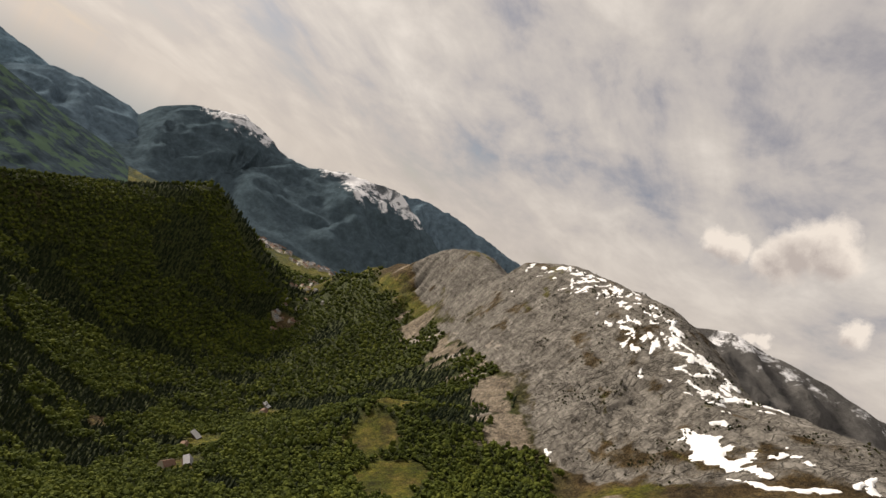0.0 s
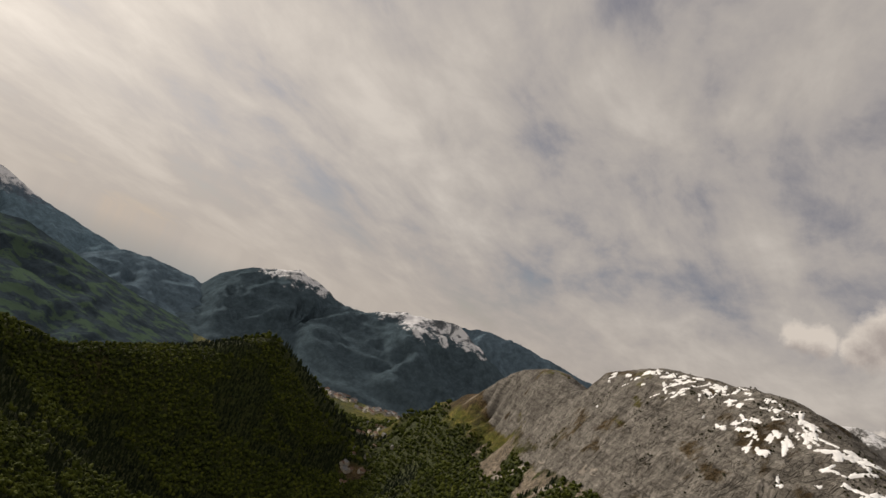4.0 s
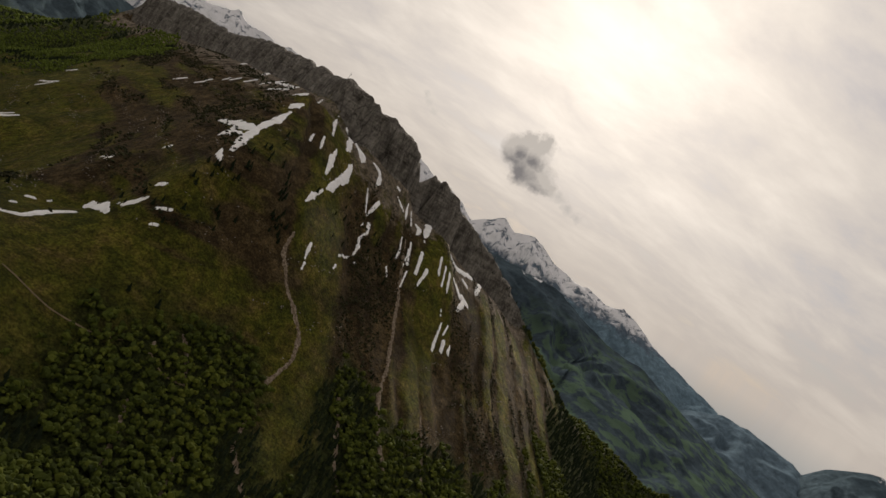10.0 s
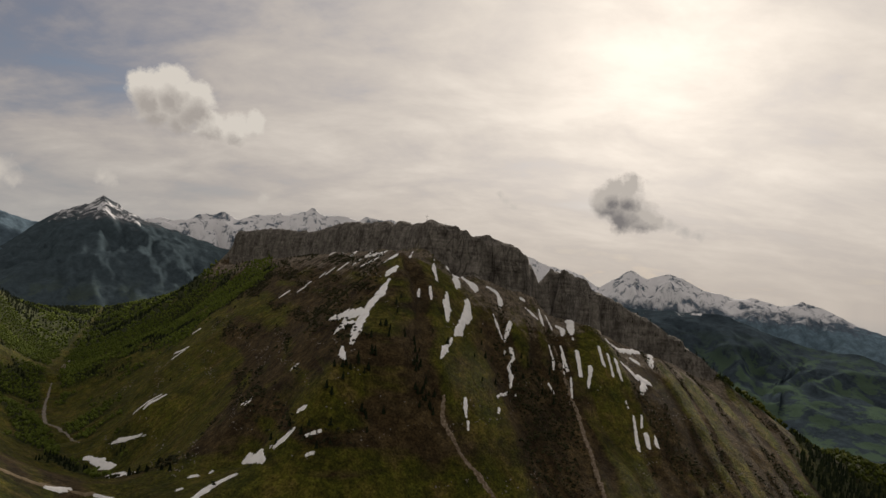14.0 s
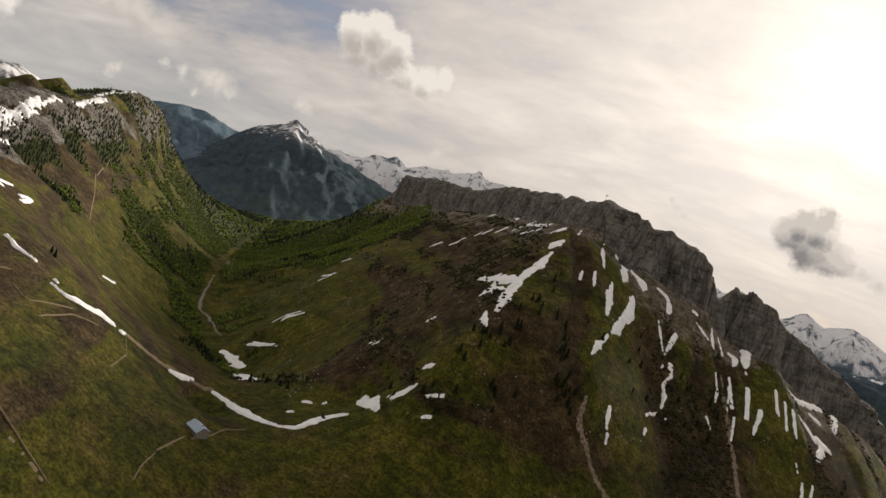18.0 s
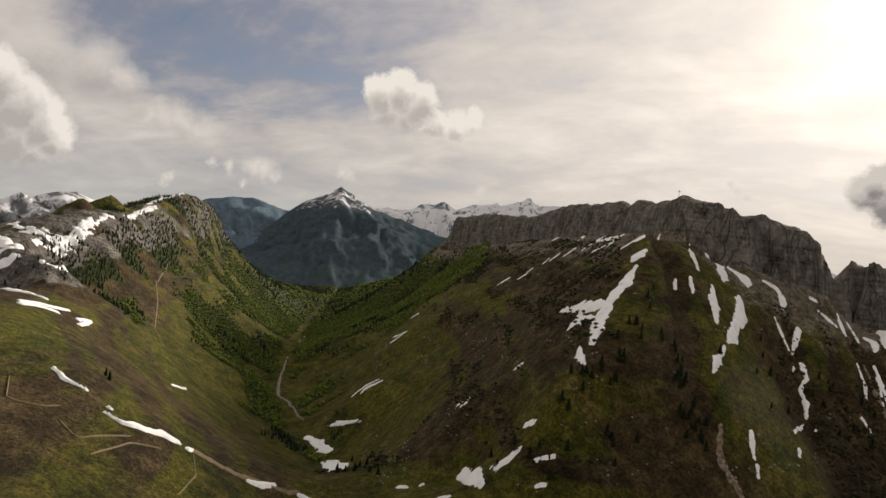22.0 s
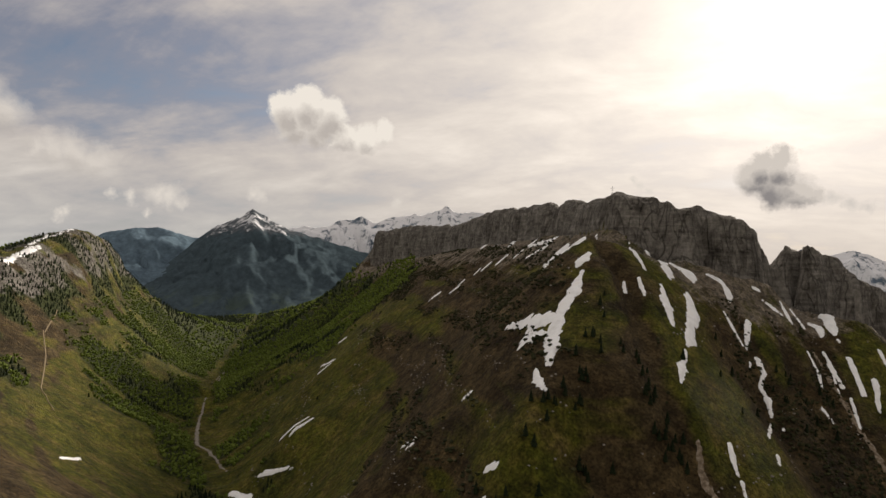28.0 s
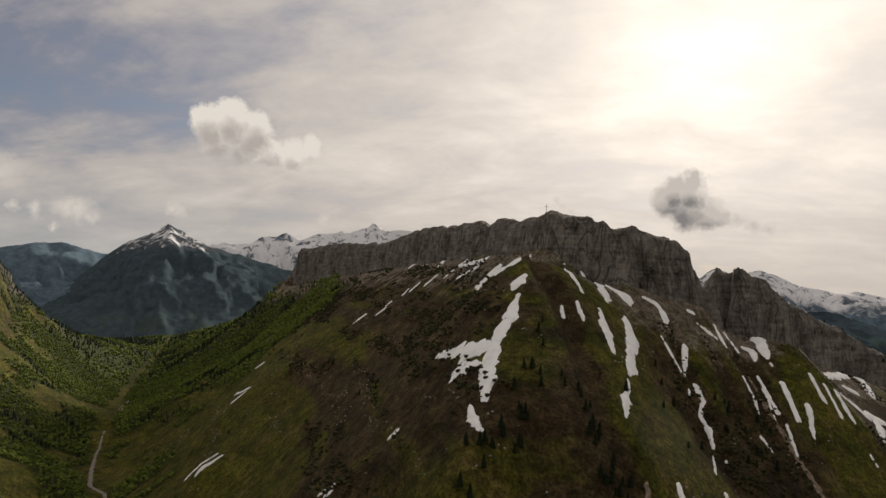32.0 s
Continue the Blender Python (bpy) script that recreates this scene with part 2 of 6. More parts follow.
def sampled(line, step):
    """Points every step metres along a line of corners."""
    line = np.array(line, float)
    out = [line[0]]
    for a, b in zip(line[:-1], line[1:]):
        n = max(1, int(np.linalg.norm((b - a)[:2]) / step))
        out += [a + (b - a) * k / n for k in range(1, n + 1)]
    return np.array(out)


# crest and foot of the main ridge's cliff
CREST = [(-506, 1607, 655), (-366, 1439, 663), (-260, 1288, 656), (-161, 1071, 669), (-65, 878, 663), (-34, 778, 658), (-14, 725, 659),
         (17, 709, 652), (23, 703, 634), (28, 707, 650), (82, 722, 641), (108, 746, 621), (121, 753, 602), (134, 759, 619), (169, 811, 606),
         (244, 844, 582), (342, 883, 537), (399, 902, 498), (512, 900, 418), (590, 922, 395), (726, 862, 365), (1006, 903, 375), (1208, 817, 453)]
FOOT = [(-530, 1587, 567), (-392, 1420, 588), (-286, 1273, 604), (-188, 1058, 613), (-92, 866, 620), (-34, 738, 625), (-15, 702, 625), (-1, 691, 613), (21, 683, 608), (54, 687, 596), (108, 715, 583), (143, 725, 561), (222, 766, 538), (305, 823, 515), (374, 876, 488)]
# the rib that comes down from the summit to the pass, and on along the grassy crest
RIB = [(-31, 645, 620), (-45, 560, 577), (-60, 484, 537), (-66, 464, 526), (-87, 448, 492), (-118, 480, 462), (-165, 440, 450), (-217, 425, 455),
       (-255, 368, 496), (-303, 374, 512), (-361, 379, 523)]
STREAM_WEST = [(-235, 560, 405), (-296, 661, 378), (-326, 690, 376), (-430, 800, 360), (-540, 956, 345), (-604, 1058, 346), (-692, 1214, 352), (-800, 1430, 347), (-924, 1705, 345),
               (-1066, 2026, 342), (-1279, 2480, 332), (-1525, 2972, 301)]
WEST_CREST = [(-361, 379, 523), (-562, 576, 507), (-684, 632, 538), (-760, 690, 546), (-788, 733, 552), (-792, 792, 565), (-824, 877, 573), (-847, 967, 577), (-885, 1028, 590), (-932, 1134, 608),
              (-973, 1245, 618), (-1019, 1349, 608), (-1029, 1393, 580), (-1037, 1437, 540), (-1065, 1554, 482), (-1179, 1840, 407), (-1338, 2273, 345)]
WEST_CLIFF = [(-633, 583, 486), (-690, 665, 494), (-696, 720, 499), (-726, 805, 513), (-810, 989, 517), (-934, 1251, 528), (-1013, 1406, 518)]
SLAB_TOP = [(1244, 294, 541), (1116, 178, 590), (1027, 101, 579), (980, 68, 633), (885, -1, 659), (785, -88, 666), (680, -130, 663), (596, -158, 640), (523, -210, 616),
            (472, -242, 625), (397, -267, 633), (200, -290, 600), (0, -200, 545), (-190, -20, 500), (-290, 180, 500), (-361, 379, 523)]
SLAB_FOOT = [(1262, 320, 515), (1200, 265, 470), (1007, 163, 450), (704, 15, 495), (526, -55, 490), (444, -83, 488), (392, -105, 493)]
STREAM_EAST = [(-60, 290, 405), (150, 300, 350), (330, 262, 310), (483, 258, 281), (689, 288, 262), (1059, 441, 245), (1400, 550, 280), (1700, 655, 298), (2100, 800, 190), (2526, 946, 160)]
EAST_EDGE = [(1208, 817, 453), (1354, 750, 364), (1556, 690, 250)]
SPURS = [(-9, 500, 534), (64, 598, 520), (174, 620, 470), (-41, 470, 505), (282, 835, 512), (-333, 905, 467), (-313, 755, 428), (-264, 811, 463),
         (-135, 528, 493), (-110, 549, 517), (-196, 422, 440), (-596, 739, 463), (45, 428, 436), (141, 570, 470), (282, 575, 416), (533, 84, 440), (962, 266, 349),
         (731, 523, 230), (741, 748, 280), (516, 258, 290), (-204, 271, 500),
         (370, 790, 462), (420, 800, 440), (480, 800, 408), (560, 800, 366), (640, 790, 332), (330, 640, 420), (330, 720, 456), (400, 640, 385), (420, 710, 400), (500, 700, 358), (590, 690, 316)]
# the ridge's wooded western shoulder, and slopes of the western valley under it and across from it
SHOULDER = [(-513, 1625, 628), (-553, 1675, 577), (-596, 1724, 534), (-664, 1805, 504), (-771, 1924, 463), (-1008, 2202, 401), (-1240, 2500, 350)]
VALLEY_SIDES = [(-588, 1148, 388), (-577, 1210, 401), (-574, 1323, 421), (-540, 1420, 448), (-830, 1755, 387), (-474, 1094, 416), (-450, 1425, 546), (-393, 1264, 521),
                (-964, 1622, 356), (-886, 1375, 391), (-787, 1137, 442), (-660, 983, 394), (-696, 955, 427), (-732, 924, 477), (-954, 1388, 460), (-502, 814, 398), (-672, 1132, 376), (-500, 1460, 521), (-602, 1506, 474), (-551, 1483, 498)]
# the wooded terrace between the eastern valley's floor and the end of the slabs
TERRACE = [(1563, 574, 365), (1441, 467, 432), (1344, 377, 486), (1168, 337, 390), (1161, 286, 450), (1020, 306, 359), (1372, 513, 330)]
# two grassy horns behind the western cliffs
HORNS = [(-927, 911, 602, 0.85), (-930, 970, 613, 0.80)]


def land_model():
    pts = [sampled(CREST[:18], 14), sampled(CREST[17:], 45), sampled(FOOT, 20), sampled(RIB, 35), sampled(STREAM_WEST, 60), sampled(WEST_CREST, 30), sampled(WEST_CLIFF, 50), sampled(SHOULDER, 30),
           sampled(SLAB_TOP[:11], 18), sampled(SLAB_TOP[10:], 60), sampled(SLAB_FOOT, 40), sampled(STREAM_EAST, 80), sampled(EAST_EDGE, 40),
           np.array(SPURS, float), np.array(VALLEY_SIDES, float), np.array(TERRACE, float)]
    crest, foot = sampled(CREST[:18], 22), sampled(FOOT, 10)
    for p in crest:
        q = foot[np.argmin(((foot - p)[:, :2] ** 2).sum(1))]
        pts.append(np.array([[*(p + (q - p) * 0.22)[:2], p[2] + (q[2] - p[2]) * 0.72]]))
    # the back of the cliff falls away evenly from the rim
    for p, w in zip(crest, np.gradient(crest[:, :2], axis=0)):
        n = np.array([w[1], -w[0]]) / np.hypot(*w)
        n = n if n[0] + n[1] > 0 else -n
        pts.append(np.array([[*(p[:2] + n * 16), p[2] - 5], [*(p[:2] + n * 45), p[2] - 32]]))
    for p in sampled(CREST, 90):
        pts.append(np.array([[p[0] + 8, p[1] + 24, p[2] - 20], [p[0] + 90, p[1] + 260, max(p[2] - 190, 150)], [p[0] + 250, p[1] + 700, 110]]))
    for p in sampled(SLAB_TOP[:11], 110):
        pts.append(np.array([[p[0] + 40, p[1] - 110, p[2] - 45], [p[0] + 150, p[1] - 500, p[2] - 160]]))
    for p in sampled(WEST_CREST[2:13], 130):
        pts.append(np.array([[p[0] - 90, p[1] - 10, p[2] - 8], [p[0] - 260, p[1] + 20, p[2] - 60], [p[0] - 600, p[1], p[2] - 240]]))
    for k in range(48):
        a = k * math.tau / 48
        for r in (3300, 4900):
            pts.append(np.array([[r * math.sin(a), r * math.cos(a), 290.0 if 310 < math.degrees(a) < 345 else 120.0]]))
    pts = np.concatenate(pts)
    keep = [0]
    for i in range(1, len(pts)):
        if ((pts[keep][:, :2] - pts[i, :2]) ** 2).sum(1).min() > 25:
            keep.append(i)
    pts = pts[keep]
    d = np.sqrt(((pts[:, None, :2] - pts[None, :, :2]) ** 2).sum(-1))
    n = len(pts)
    a = np.ones((n + 1, n + 1))
    a[:n, :n] = -d - np.eye(n) * 1.0
    a[n, n] = 0
    wts = np.linalg.solve(a, np.append(pts[:, 2], 0))
    return pts[:, :2], wts


CENTRES, WEIGHTS = land_model()


def smooth_land(x, y):
    x, y = np.asarray(x, float).ravel(), np.asarray(y, float).ravel()
    out = np.empty(len(x))
    for i in range(0, len(x), 20000):
        d = np.sqrt((x[i:i + 20000, None] - CENTRES[:, 0]) ** 2 + (y[i:i + 20000, None] - CENTRES[:, 1]) ** 2)
        out[i:i + 20000] = WEIGHTS[-1] - d @ WEIGHTS[:-1]
    return out


def near_line(x, y, line, step=12.0):
    """For each place: distance to a line, height of the line there and the length along it."""
    s = sampled(line, step)
    along = np.concatenate([[0], np.cumsum(np.linalg.norm(np.diff(s[:, :2], axis=0), axis=1))])
    way = np.gradient(s[:, :2], axis=0)
    way /= np.linalg.norm(way, axis=1)[:, None] + 1e-9
    dist, arc = np.empty(len(x)), np.empty(len(x))
    for i in range(0, len(x), 20000):
        px, py = x[i:i + 20000], y[i:i + 20000]
        d = (px[:, None] - s[:, 0]) ** 2 + (py[:, None] - s[:, 1]) ** 2
        k = d.argmin(1)
        off = np.clip((px - s[k, 0]) * way[k, 0] + (py - s[k, 1]) * way[k, 1], -step / 2, step / 2)
        dist[i:i + 20000] = np.sqrt(np.maximum(d.min(1) - off * off, 0))
        arc[i:i + 20000] = np.clip(along[k] + off, 0, along[-1])
    return dist, np.interp(arc, along, s[:, 2]), arc


def step01(a, b, v):
    t = np.clip((v - a) / (b - a), 0, 1)
    return t * t * (3 - 2 * t)


def land(x, y, zones=False):
    """Height of the ground, with ribs, gullies and rock relief. zones: also shares of rock, scree, wood and dry turf."""
    x, y = np.asarray(x, float).ravel(), np.asarray(y, float).ravel()
    z = smooth_land(x, y)
    dc, zc, sc = near_line(x, y, CREST[:18])
    df, zf, sf = near_line(x, y, FOOT)
    main = step01(0.12, 0.26, (z - zf) / np.maximum(zc - zf, 6) + 0.10 * fbm(x / 30, y / 30, 3, 9)) * step01(110, 70, dc)
    dt, zt, st = near_line(x, y, SLAB_TOP[:11])
    dl, zl, sl = near_line(x, y, SLAB_FOOT)
    slab = step01(-6, 16, z - zl + 14 * fbm(x / 60, y / 60, 4, 5)) * step01(330, 240, dt) * step01(360, 260, dl) * step01(-330, -250, y)
    ledge = fbm((0.86 * y - 0.5 * x) / 15, (0.86 * x + 0.5 * y) / 60, 5, 33, 0.62)
    slab = slab * (1 - 0.45 * step01(0.16, 0.44, ledge)) * step01(360, 470, x - 0.6 * (y + 100) + 60 * fbm(x / 30, y / 30, 3, 34))
    dw, zw, sw = near_line(x, y, WEST_CREST[2:14])
    dv, zv, sv = near_line(x, y, WEST_CLIFF)
    west = step01(4, 24, z - zv + 34 * fbm(x / 50, y / 50, 4, 14)) * step01(190, 120, dv) * step01(150, 90, dw) * (0.55 + 0.45 * step01(980, 840, y + 120 * fbm(x / 60, y / 60, 3, 15))) * (1 - 0.85 * step01(75, 45, np.hypot(x + 929, y - 945)))
    west = west * (1 - 0.65 * step01(0.06, 0.26, fbm(x / 26, y / 26, 4, 16)))
    rock = np.clip(np.maximum(np.maximum(main, slab), west), 0, 1)
    for hx, hy, hz, fall in HORNS:
        far = np.hypot(x - hx, y - hy)
        z = np.where(far < 75, np.maximum(z, hz - fall * far * (1 + 0.5 * fbm(x / 25, y / 25, 3, 88))), z)
    # the main cliff stands steep between its foot and its rim, with buttresses and clefts
    rc = near_line(x, y, [(a, b, math.hypot(a + 20, b - 60)) for a, b, c in CREST[:18]])[1]
    front = step01(6, -6, np.hypot(x + 20, y - 60) - rc) * step01(140, 90, dc)
    tall = np.maximum(zc - zf, 6)
    u = np.clip((z - zf) / tall, -1, 1.2)
    cleft = 0.05 * blocks(sc / 40 + 0.9 * fbm(sc / 60, dc / 30, 2, 20), 21) + 0.035 * blocks(sc / 13 + 0.5 * fbm(sc / 30, dc / 14, 2, 26), 22) + 0.06 * fbm(x / 14, y / 14, 4, 23)
    arcs = np.concatenate([[0], np.cumsum([math.dist(p[:2], q[:2]) for p, q in zip(CREST[:-1], CREST[1:])])])
    for k, deep, wide in ((8, 0.45, 5.0), (12, 0.30, 7.0), (5, 0.16, 6.0), (4, 0.12, 9.0)):
        cleft = cleft - deep * np.exp(-((sc - arcs[k]) / wide) ** 2)
    v = u + cleft
    steep = 0.10 * u + 0.50 * step01(0.24, 0.40, v) + 0.12 * step01(0.38, 0.48, v) + 0.28 * step01(0.46, 0.62, v)
    inside = front * step01(0.0, 0.12, u) * step01(-2, 6, z - zf)
    z = z + inside * (steep - u) * tall * step01(0.0, 0.2, u)
    # rounded blocks along the rim, parted by notches
    rim = step01(34, 12, dc)
    z = z + rim * (3.0 * blocks(sc / 52 + 0.6 * fbm(sc / 70, sc * 0, 2, 29), 24) + 0.8 * blocks(sc / 11, 27) + 3.2 * fbm(sc / 13, sc * 0, 4, 25)) * step01(0, 60, sc)
    for k, deep, wide in ((8, 26.0, 5.0), (5, 9.0, 5.0), (4, 7.0, 9.0), (12, 4.0, 5.0)):
        z = z - rim * deep * np.exp(-((sc - arcs[k]) / wide) ** 2)
    calm = np.where(main > 0.3, 0.30 * step01(3, 20, dc) + 0.06, 1.0) * np.where(slab > 0.1, 0.4 + 0.6 * step01(15, 70, dt), 1.0)
    rough = fbm(x / 46, y / 46, 5, 3, 0.55)
    z = z + rock * calm * (6.0 * rough + 4.5 * ridged(x / 17, y / 17, 3, 8))
    z = z + slab * (0.35 + 0.65 * step01(15, 70, dt)) * (3.2 * ridged((0.86 * y - 0.5 * x) / 24, (0.86 * x + 0.5 * y) / 90, 4, 81) + 1.6 * ridged(x / 8, y / 8, 2, 82))
    z = z + west * (7.0 * ridged(sv / 40, dv / 60, 3, 83) + 3.0 * ridged(x / 15, y / 15, 2, 85))
    p, q = 0.86 * y - 0.5 * x, 0.86 * x + 0.5 * y
    for a, b, wide, deep, seed in ((26, 95, 0.07, 4.5, 101), (60, 34, 0.05, 3.5, 103), (44, 150, 0.05, 5.0, 105)):
        z = z - slab * step01(8, 40, dt) * deep * np.exp(-(vnoise(p / a + 0.8 * fbm(x / 90, y / 90, 3, seed), q / b, seed + 1) / wide) ** 2)
    # the broken rim of the slabs, seen against the sky
    z = z + 3.0 * step01(26, 6, dt) * step01(-330, -200, y) * fbm(st / 40, st * 0, 4, 84)
    z = z + slab * step01(10, 70, dt) * 4.0 * ridged((0.86 * y - 0.5 * x) / 60, (0.86 * x + 0.5 * y) / 150, 2, 86)
    # ribs and gullies fanning down the open face under the cliff
    along, down = (x + 40) * 0.938 + (y - 690) * 0.346, (x + 40) * 0.346 - (y - 690) * 0.938
    dr = near_line(x, y, CREST[5:])[0]
    face = step01(-70, 0, along) * step01(1050, 850, along) * step01(8, 50, dr) * step01(480, 330, down) * (1 - main) * step01(25, -10, np.where(along < 400, z - zf, -20))
    fan = x + 0.15 * (y - 600) + 16 * fbm(x / 80, y / 80, 3, 4)
    billow = np.abs(vnoise(fan / 30, down / 420, 40)) * 2.0 + 0.4 * np.abs(vnoise(fan / 12, down / 220, 41))
    ribs = step01(0.05, 0.75, billow)
    z = z + face * (10.0 * ribs - 5.0) * step01(0, 90, df) * (1 - 0.8 * step01(190, 330, x))
    z = z + (1 - rock) * (2.2 * fbm(x / 70, y / 70, 4, 12) + 1.1 * fbm(x / 16, y / 16, 3, 13))
    if not zones:
        return z
    patchy = fbm(x / 120, y / 120, 4, 60)
    fine = fbm(x / 34, y / 34, 3, 61)
    # woods of the eastern valley: up to the pass, the foot of the slabs and the spur at its mouth
    top = 432 - 55 * step01(430, 560, y) * step01(40, 160, x) - 15 * step01(480, 640, x) * step01(450, 600, y) + 120 * step01(820, 1050, x) * step01(500, 650, y) + 95 * step01(400, 560, x) * step01(620, 760, y)
    top = top + 80 * step01(260, 120, y) * step01(250, 420, x) - 34 * face * (ribs - 0.5)
    east = step01(14, -14, z - top - 42 * patchy - 26 * fine) * step01(-110, -80, x) * step01(2300, 2000, x) * step01(-120, -60, y) * step01(1150, 1000, y)
    # open grassy runnels just under the crest that falls away to the east
    east = east * (1 - 0.3 * step01(120, 60, dr + 50 * fine) * step01(-0.08, 0.06, vnoise(fan / 20, down / 300, 62)) * step01(470, 540, x) * step01(980, 860, x) * step01(560, 640, y))
    # clearings
    for cx, cy, cr, stretch in ((500, 228, 40, 0.5), (395, 190, 34, 0.5), (575, 88, 62, 0.42), (470, 66, 46, 0.5), (385, 20, 44, 0.6), (690, 252, 28, 0.7), (655, 80, 22, 0.8), (470, 330, 26, 0.4), (1200, 505, 60, 0.5), (1540, 620, 90, 0.5)):
        p, q = (x - cx) * 0.94 + (y - cy) * 0.34, -(x - cx) * 0.34 + (y - cy) * 0.94
        east = east * step01(0.75, 1.15, np.sqrt(p * p + (q / stretch) ** 2) / cr + 0.5 * fine)
    # woods of the western valley: strips running down the slope, with meadow between them
    dsw, zsw, ssw = near_line(x, y, STREAM_WEST)
    side = y - 594 - (-277 - x) * 0.66
    strips = fbm(x / 60, y / 60, 4, 64)
    left = step01(20, 45, side + 60 * fine) * step01(8, 20, dsw + 12 * fine) * step01(500, 470, z + 40 * patchy) * step01(-240, -280, x) * step01(-60, 30, -x - (y * 0.53 - 40))
    left = left * step01(-0.26, 0.06, strips + 0.4 * fine)
    right = step01(980, 1120, y + 160 * patchy) * step01(500, 440, z + 70 * patchy - 105 * step01(950, 1250, y)) * step01(0, 0.2, fine + 0.05 + 0.35 * step01(900, 1250, y)) * step01(-120, -260, x) * step01(-30, 60, x + y * 0.53 - 40)
    deep = step01(1250, 1450, y) * step01(3, 12, dsw + 10 * fine) * step01(480, 440, z + 40 * patchy) * step01(-300, -420, x)
    conif = step01(-0.10, 0.06, fbm(x / 45, y / 45, 3, 66)) * step01(-40, -20, z - zv) * step01(58, 34, z - zv - 50 * step01(850, 1000, y)) * step01(640, 690, y) * step01(1700, 1500, y) * step01(150, 100, dv)
    # the crest that falls away to the east is wooded behind its edge
    ends = CREST[15:]
    behind = step01(-30, -8, y - np.interp(x, [p[0] for p in ends], [p[1] for p in ends]) + 16 * fine) * step01(330, 420, x) * step01(1350, 1250, x) * step01(1500, 1350, y)
    wood = np.maximum(np.maximum(np.maximum(np.maximum(east, left), right), deep), behind) * (1 - 0.9 * rock)
    plain = step01(330, 250, z) * step01(1000, 1200, y) * step01(-0.15, 0.05, fine) * step01(400, 700, x)
    wood = np.clip(np.maximum(np.maximum(wood, conif), plain), 0, 1)
    scree = np.clip(step01(70, 5, df) * (1 - main) * 0.62 + step01(70, 5, dl) * (1 - slab) * 0.9 * step01(0.0, 0.2, fbm(x / 50, y / 50, 3, 77)), 0, 1)
    # how dry and brown the turf is
    heath = step01(-20, -90, x + 0.06 * (y - 560)) * step01(452, 500, z + 30 * fine) * step01(430, 520, y)
    terrace = fbm(x / 70 + y / 110, z / 9.0, 4, 68)
    dry = 0.34 + 0.8 * patchy + 0.4 * fine + 0.36 * heath + 0.95 * terrace * step01(40, -60, x) + face * (0.66 - 0.98 * ribs) - 0.05 * step01(420, 330, y) * step01(-60, -140, x)
    dry = dry - 0.55 * step01(170, 40, dsw) * step01(600, 700, y) + 0.15 * step01(60, 10, df)
    dry = dry - 0.40 * step01(490, 410, y) * step01(-190, -90, x) * step01(160, 60, x) - 0.75 * step01(475, 430, z) * step01(560, 640, y) * step01(-150, -260, x)
    dry = dry - 0.4 * step01(480, 440, z) * step01(200, 300, x) * step01(420, 330, y)
    dry = dry - 0.30 * step01(-330, -420, x) * step01(760, 660, y)
    dry = dry - 0.55 * step01(525, 480, z) * step01(600, 700, y) * step01(-190, -260, x) * step01(-20, 40, x + 0.53 * y - 40)
    dry = dry + 0.14 * step01(90, 220, x) * step01(440, 540, y) - 0.7 * step01(330, 250, z) * step01(1000, 1200, y)
    dry = dry - 0.5 * step01(1300, 1600, x) * step01(340, 280, z) - 0.6 * step01(1200, 1400, y) * step01(-450, -600, x)
    dry = np.clip(dry + 0.35 * slab, 0, 1)
    rock = np.where((slab > 0.05) & (slab >= main), rock * (0.66 + 0.30 * step01(0.22, -0.18, ledge + 0.5 * fbm(x / 50, y / 50, 3, 87))), rock)
    return z, rock, scree, wood, dry


# ---- materials ----
def shader(name):
    m = bpy.data.materials.new(name)
    m.use_nodes = True
    nt = m.node_tree
    return m, nt, nt.nodes["Principled BSDF"]


def tex(nt, scale, detail=6, rough=0.6, coords="Object", stretch=None, distort=0.0):
    co = nt.nodes.new("ShaderNodeTexCoord")
    n = nt.nodes.new("ShaderNodeTexNoise")
    n.inputs["Scale"].default_value, n.inputs["Detail"].default_value, n.inputs["Roughness"].default_value = scale, detail, rough
    n.inputs["Distortion"].default_value = distort
    src = co.outputs[coords]
    if stretch:
        mp = nt.nodes.new("ShaderNodeMapping")
        mp.inputs["Scale"].default_value = stretch
        nt.links.new(src, mp.inputs[0])
        src = mp.outputs[0]
    nt.links.new(src, n.inputs["Vector"])
    return n.outputs["Fac"]


def ramp(nt, fac, stops):
    n = nt.nodes.new("ShaderNodeValToRGB")
    nt.links.new(fac, n.inputs[0])
    e = n.color_ramp.elements
    while len(e) < len(stops):
        e.new(0.5)
    for el, (p, c) in zip(e, stops):
        el.position, el.color = p, (*c, 1)
    return n.outputs[0]


def mixc(nt, fac, a, b, blend="MIX"):
    n = nt.nodes.new("ShaderNodeMix")
    n.data_type, n.blend_type = "RGBA", blend
    for i, v in ((0, fac), (6, a), (7, b)):
        if isinstance(v, (int, float)):
            n.inputs[i].default_value = v
        elif isinstance(v, tuple):
            n.inputs[i].default_value = (*v, 1)
        else:
            nt.links.new(v, n.inputs[i])
    return n.outputs[2]


def bump(nt, bsdf, height, strength, distance):
    n = nt.nodes.new("ShaderNodeBump")
    n.inputs["Strength"].default_value, n.inputs["Distance"].default_value = strength, distance
    nt.links.new(height, n.inputs["Height"])
    nt.links.new(n.outputs[0], bsdf.inputs["Normal"])


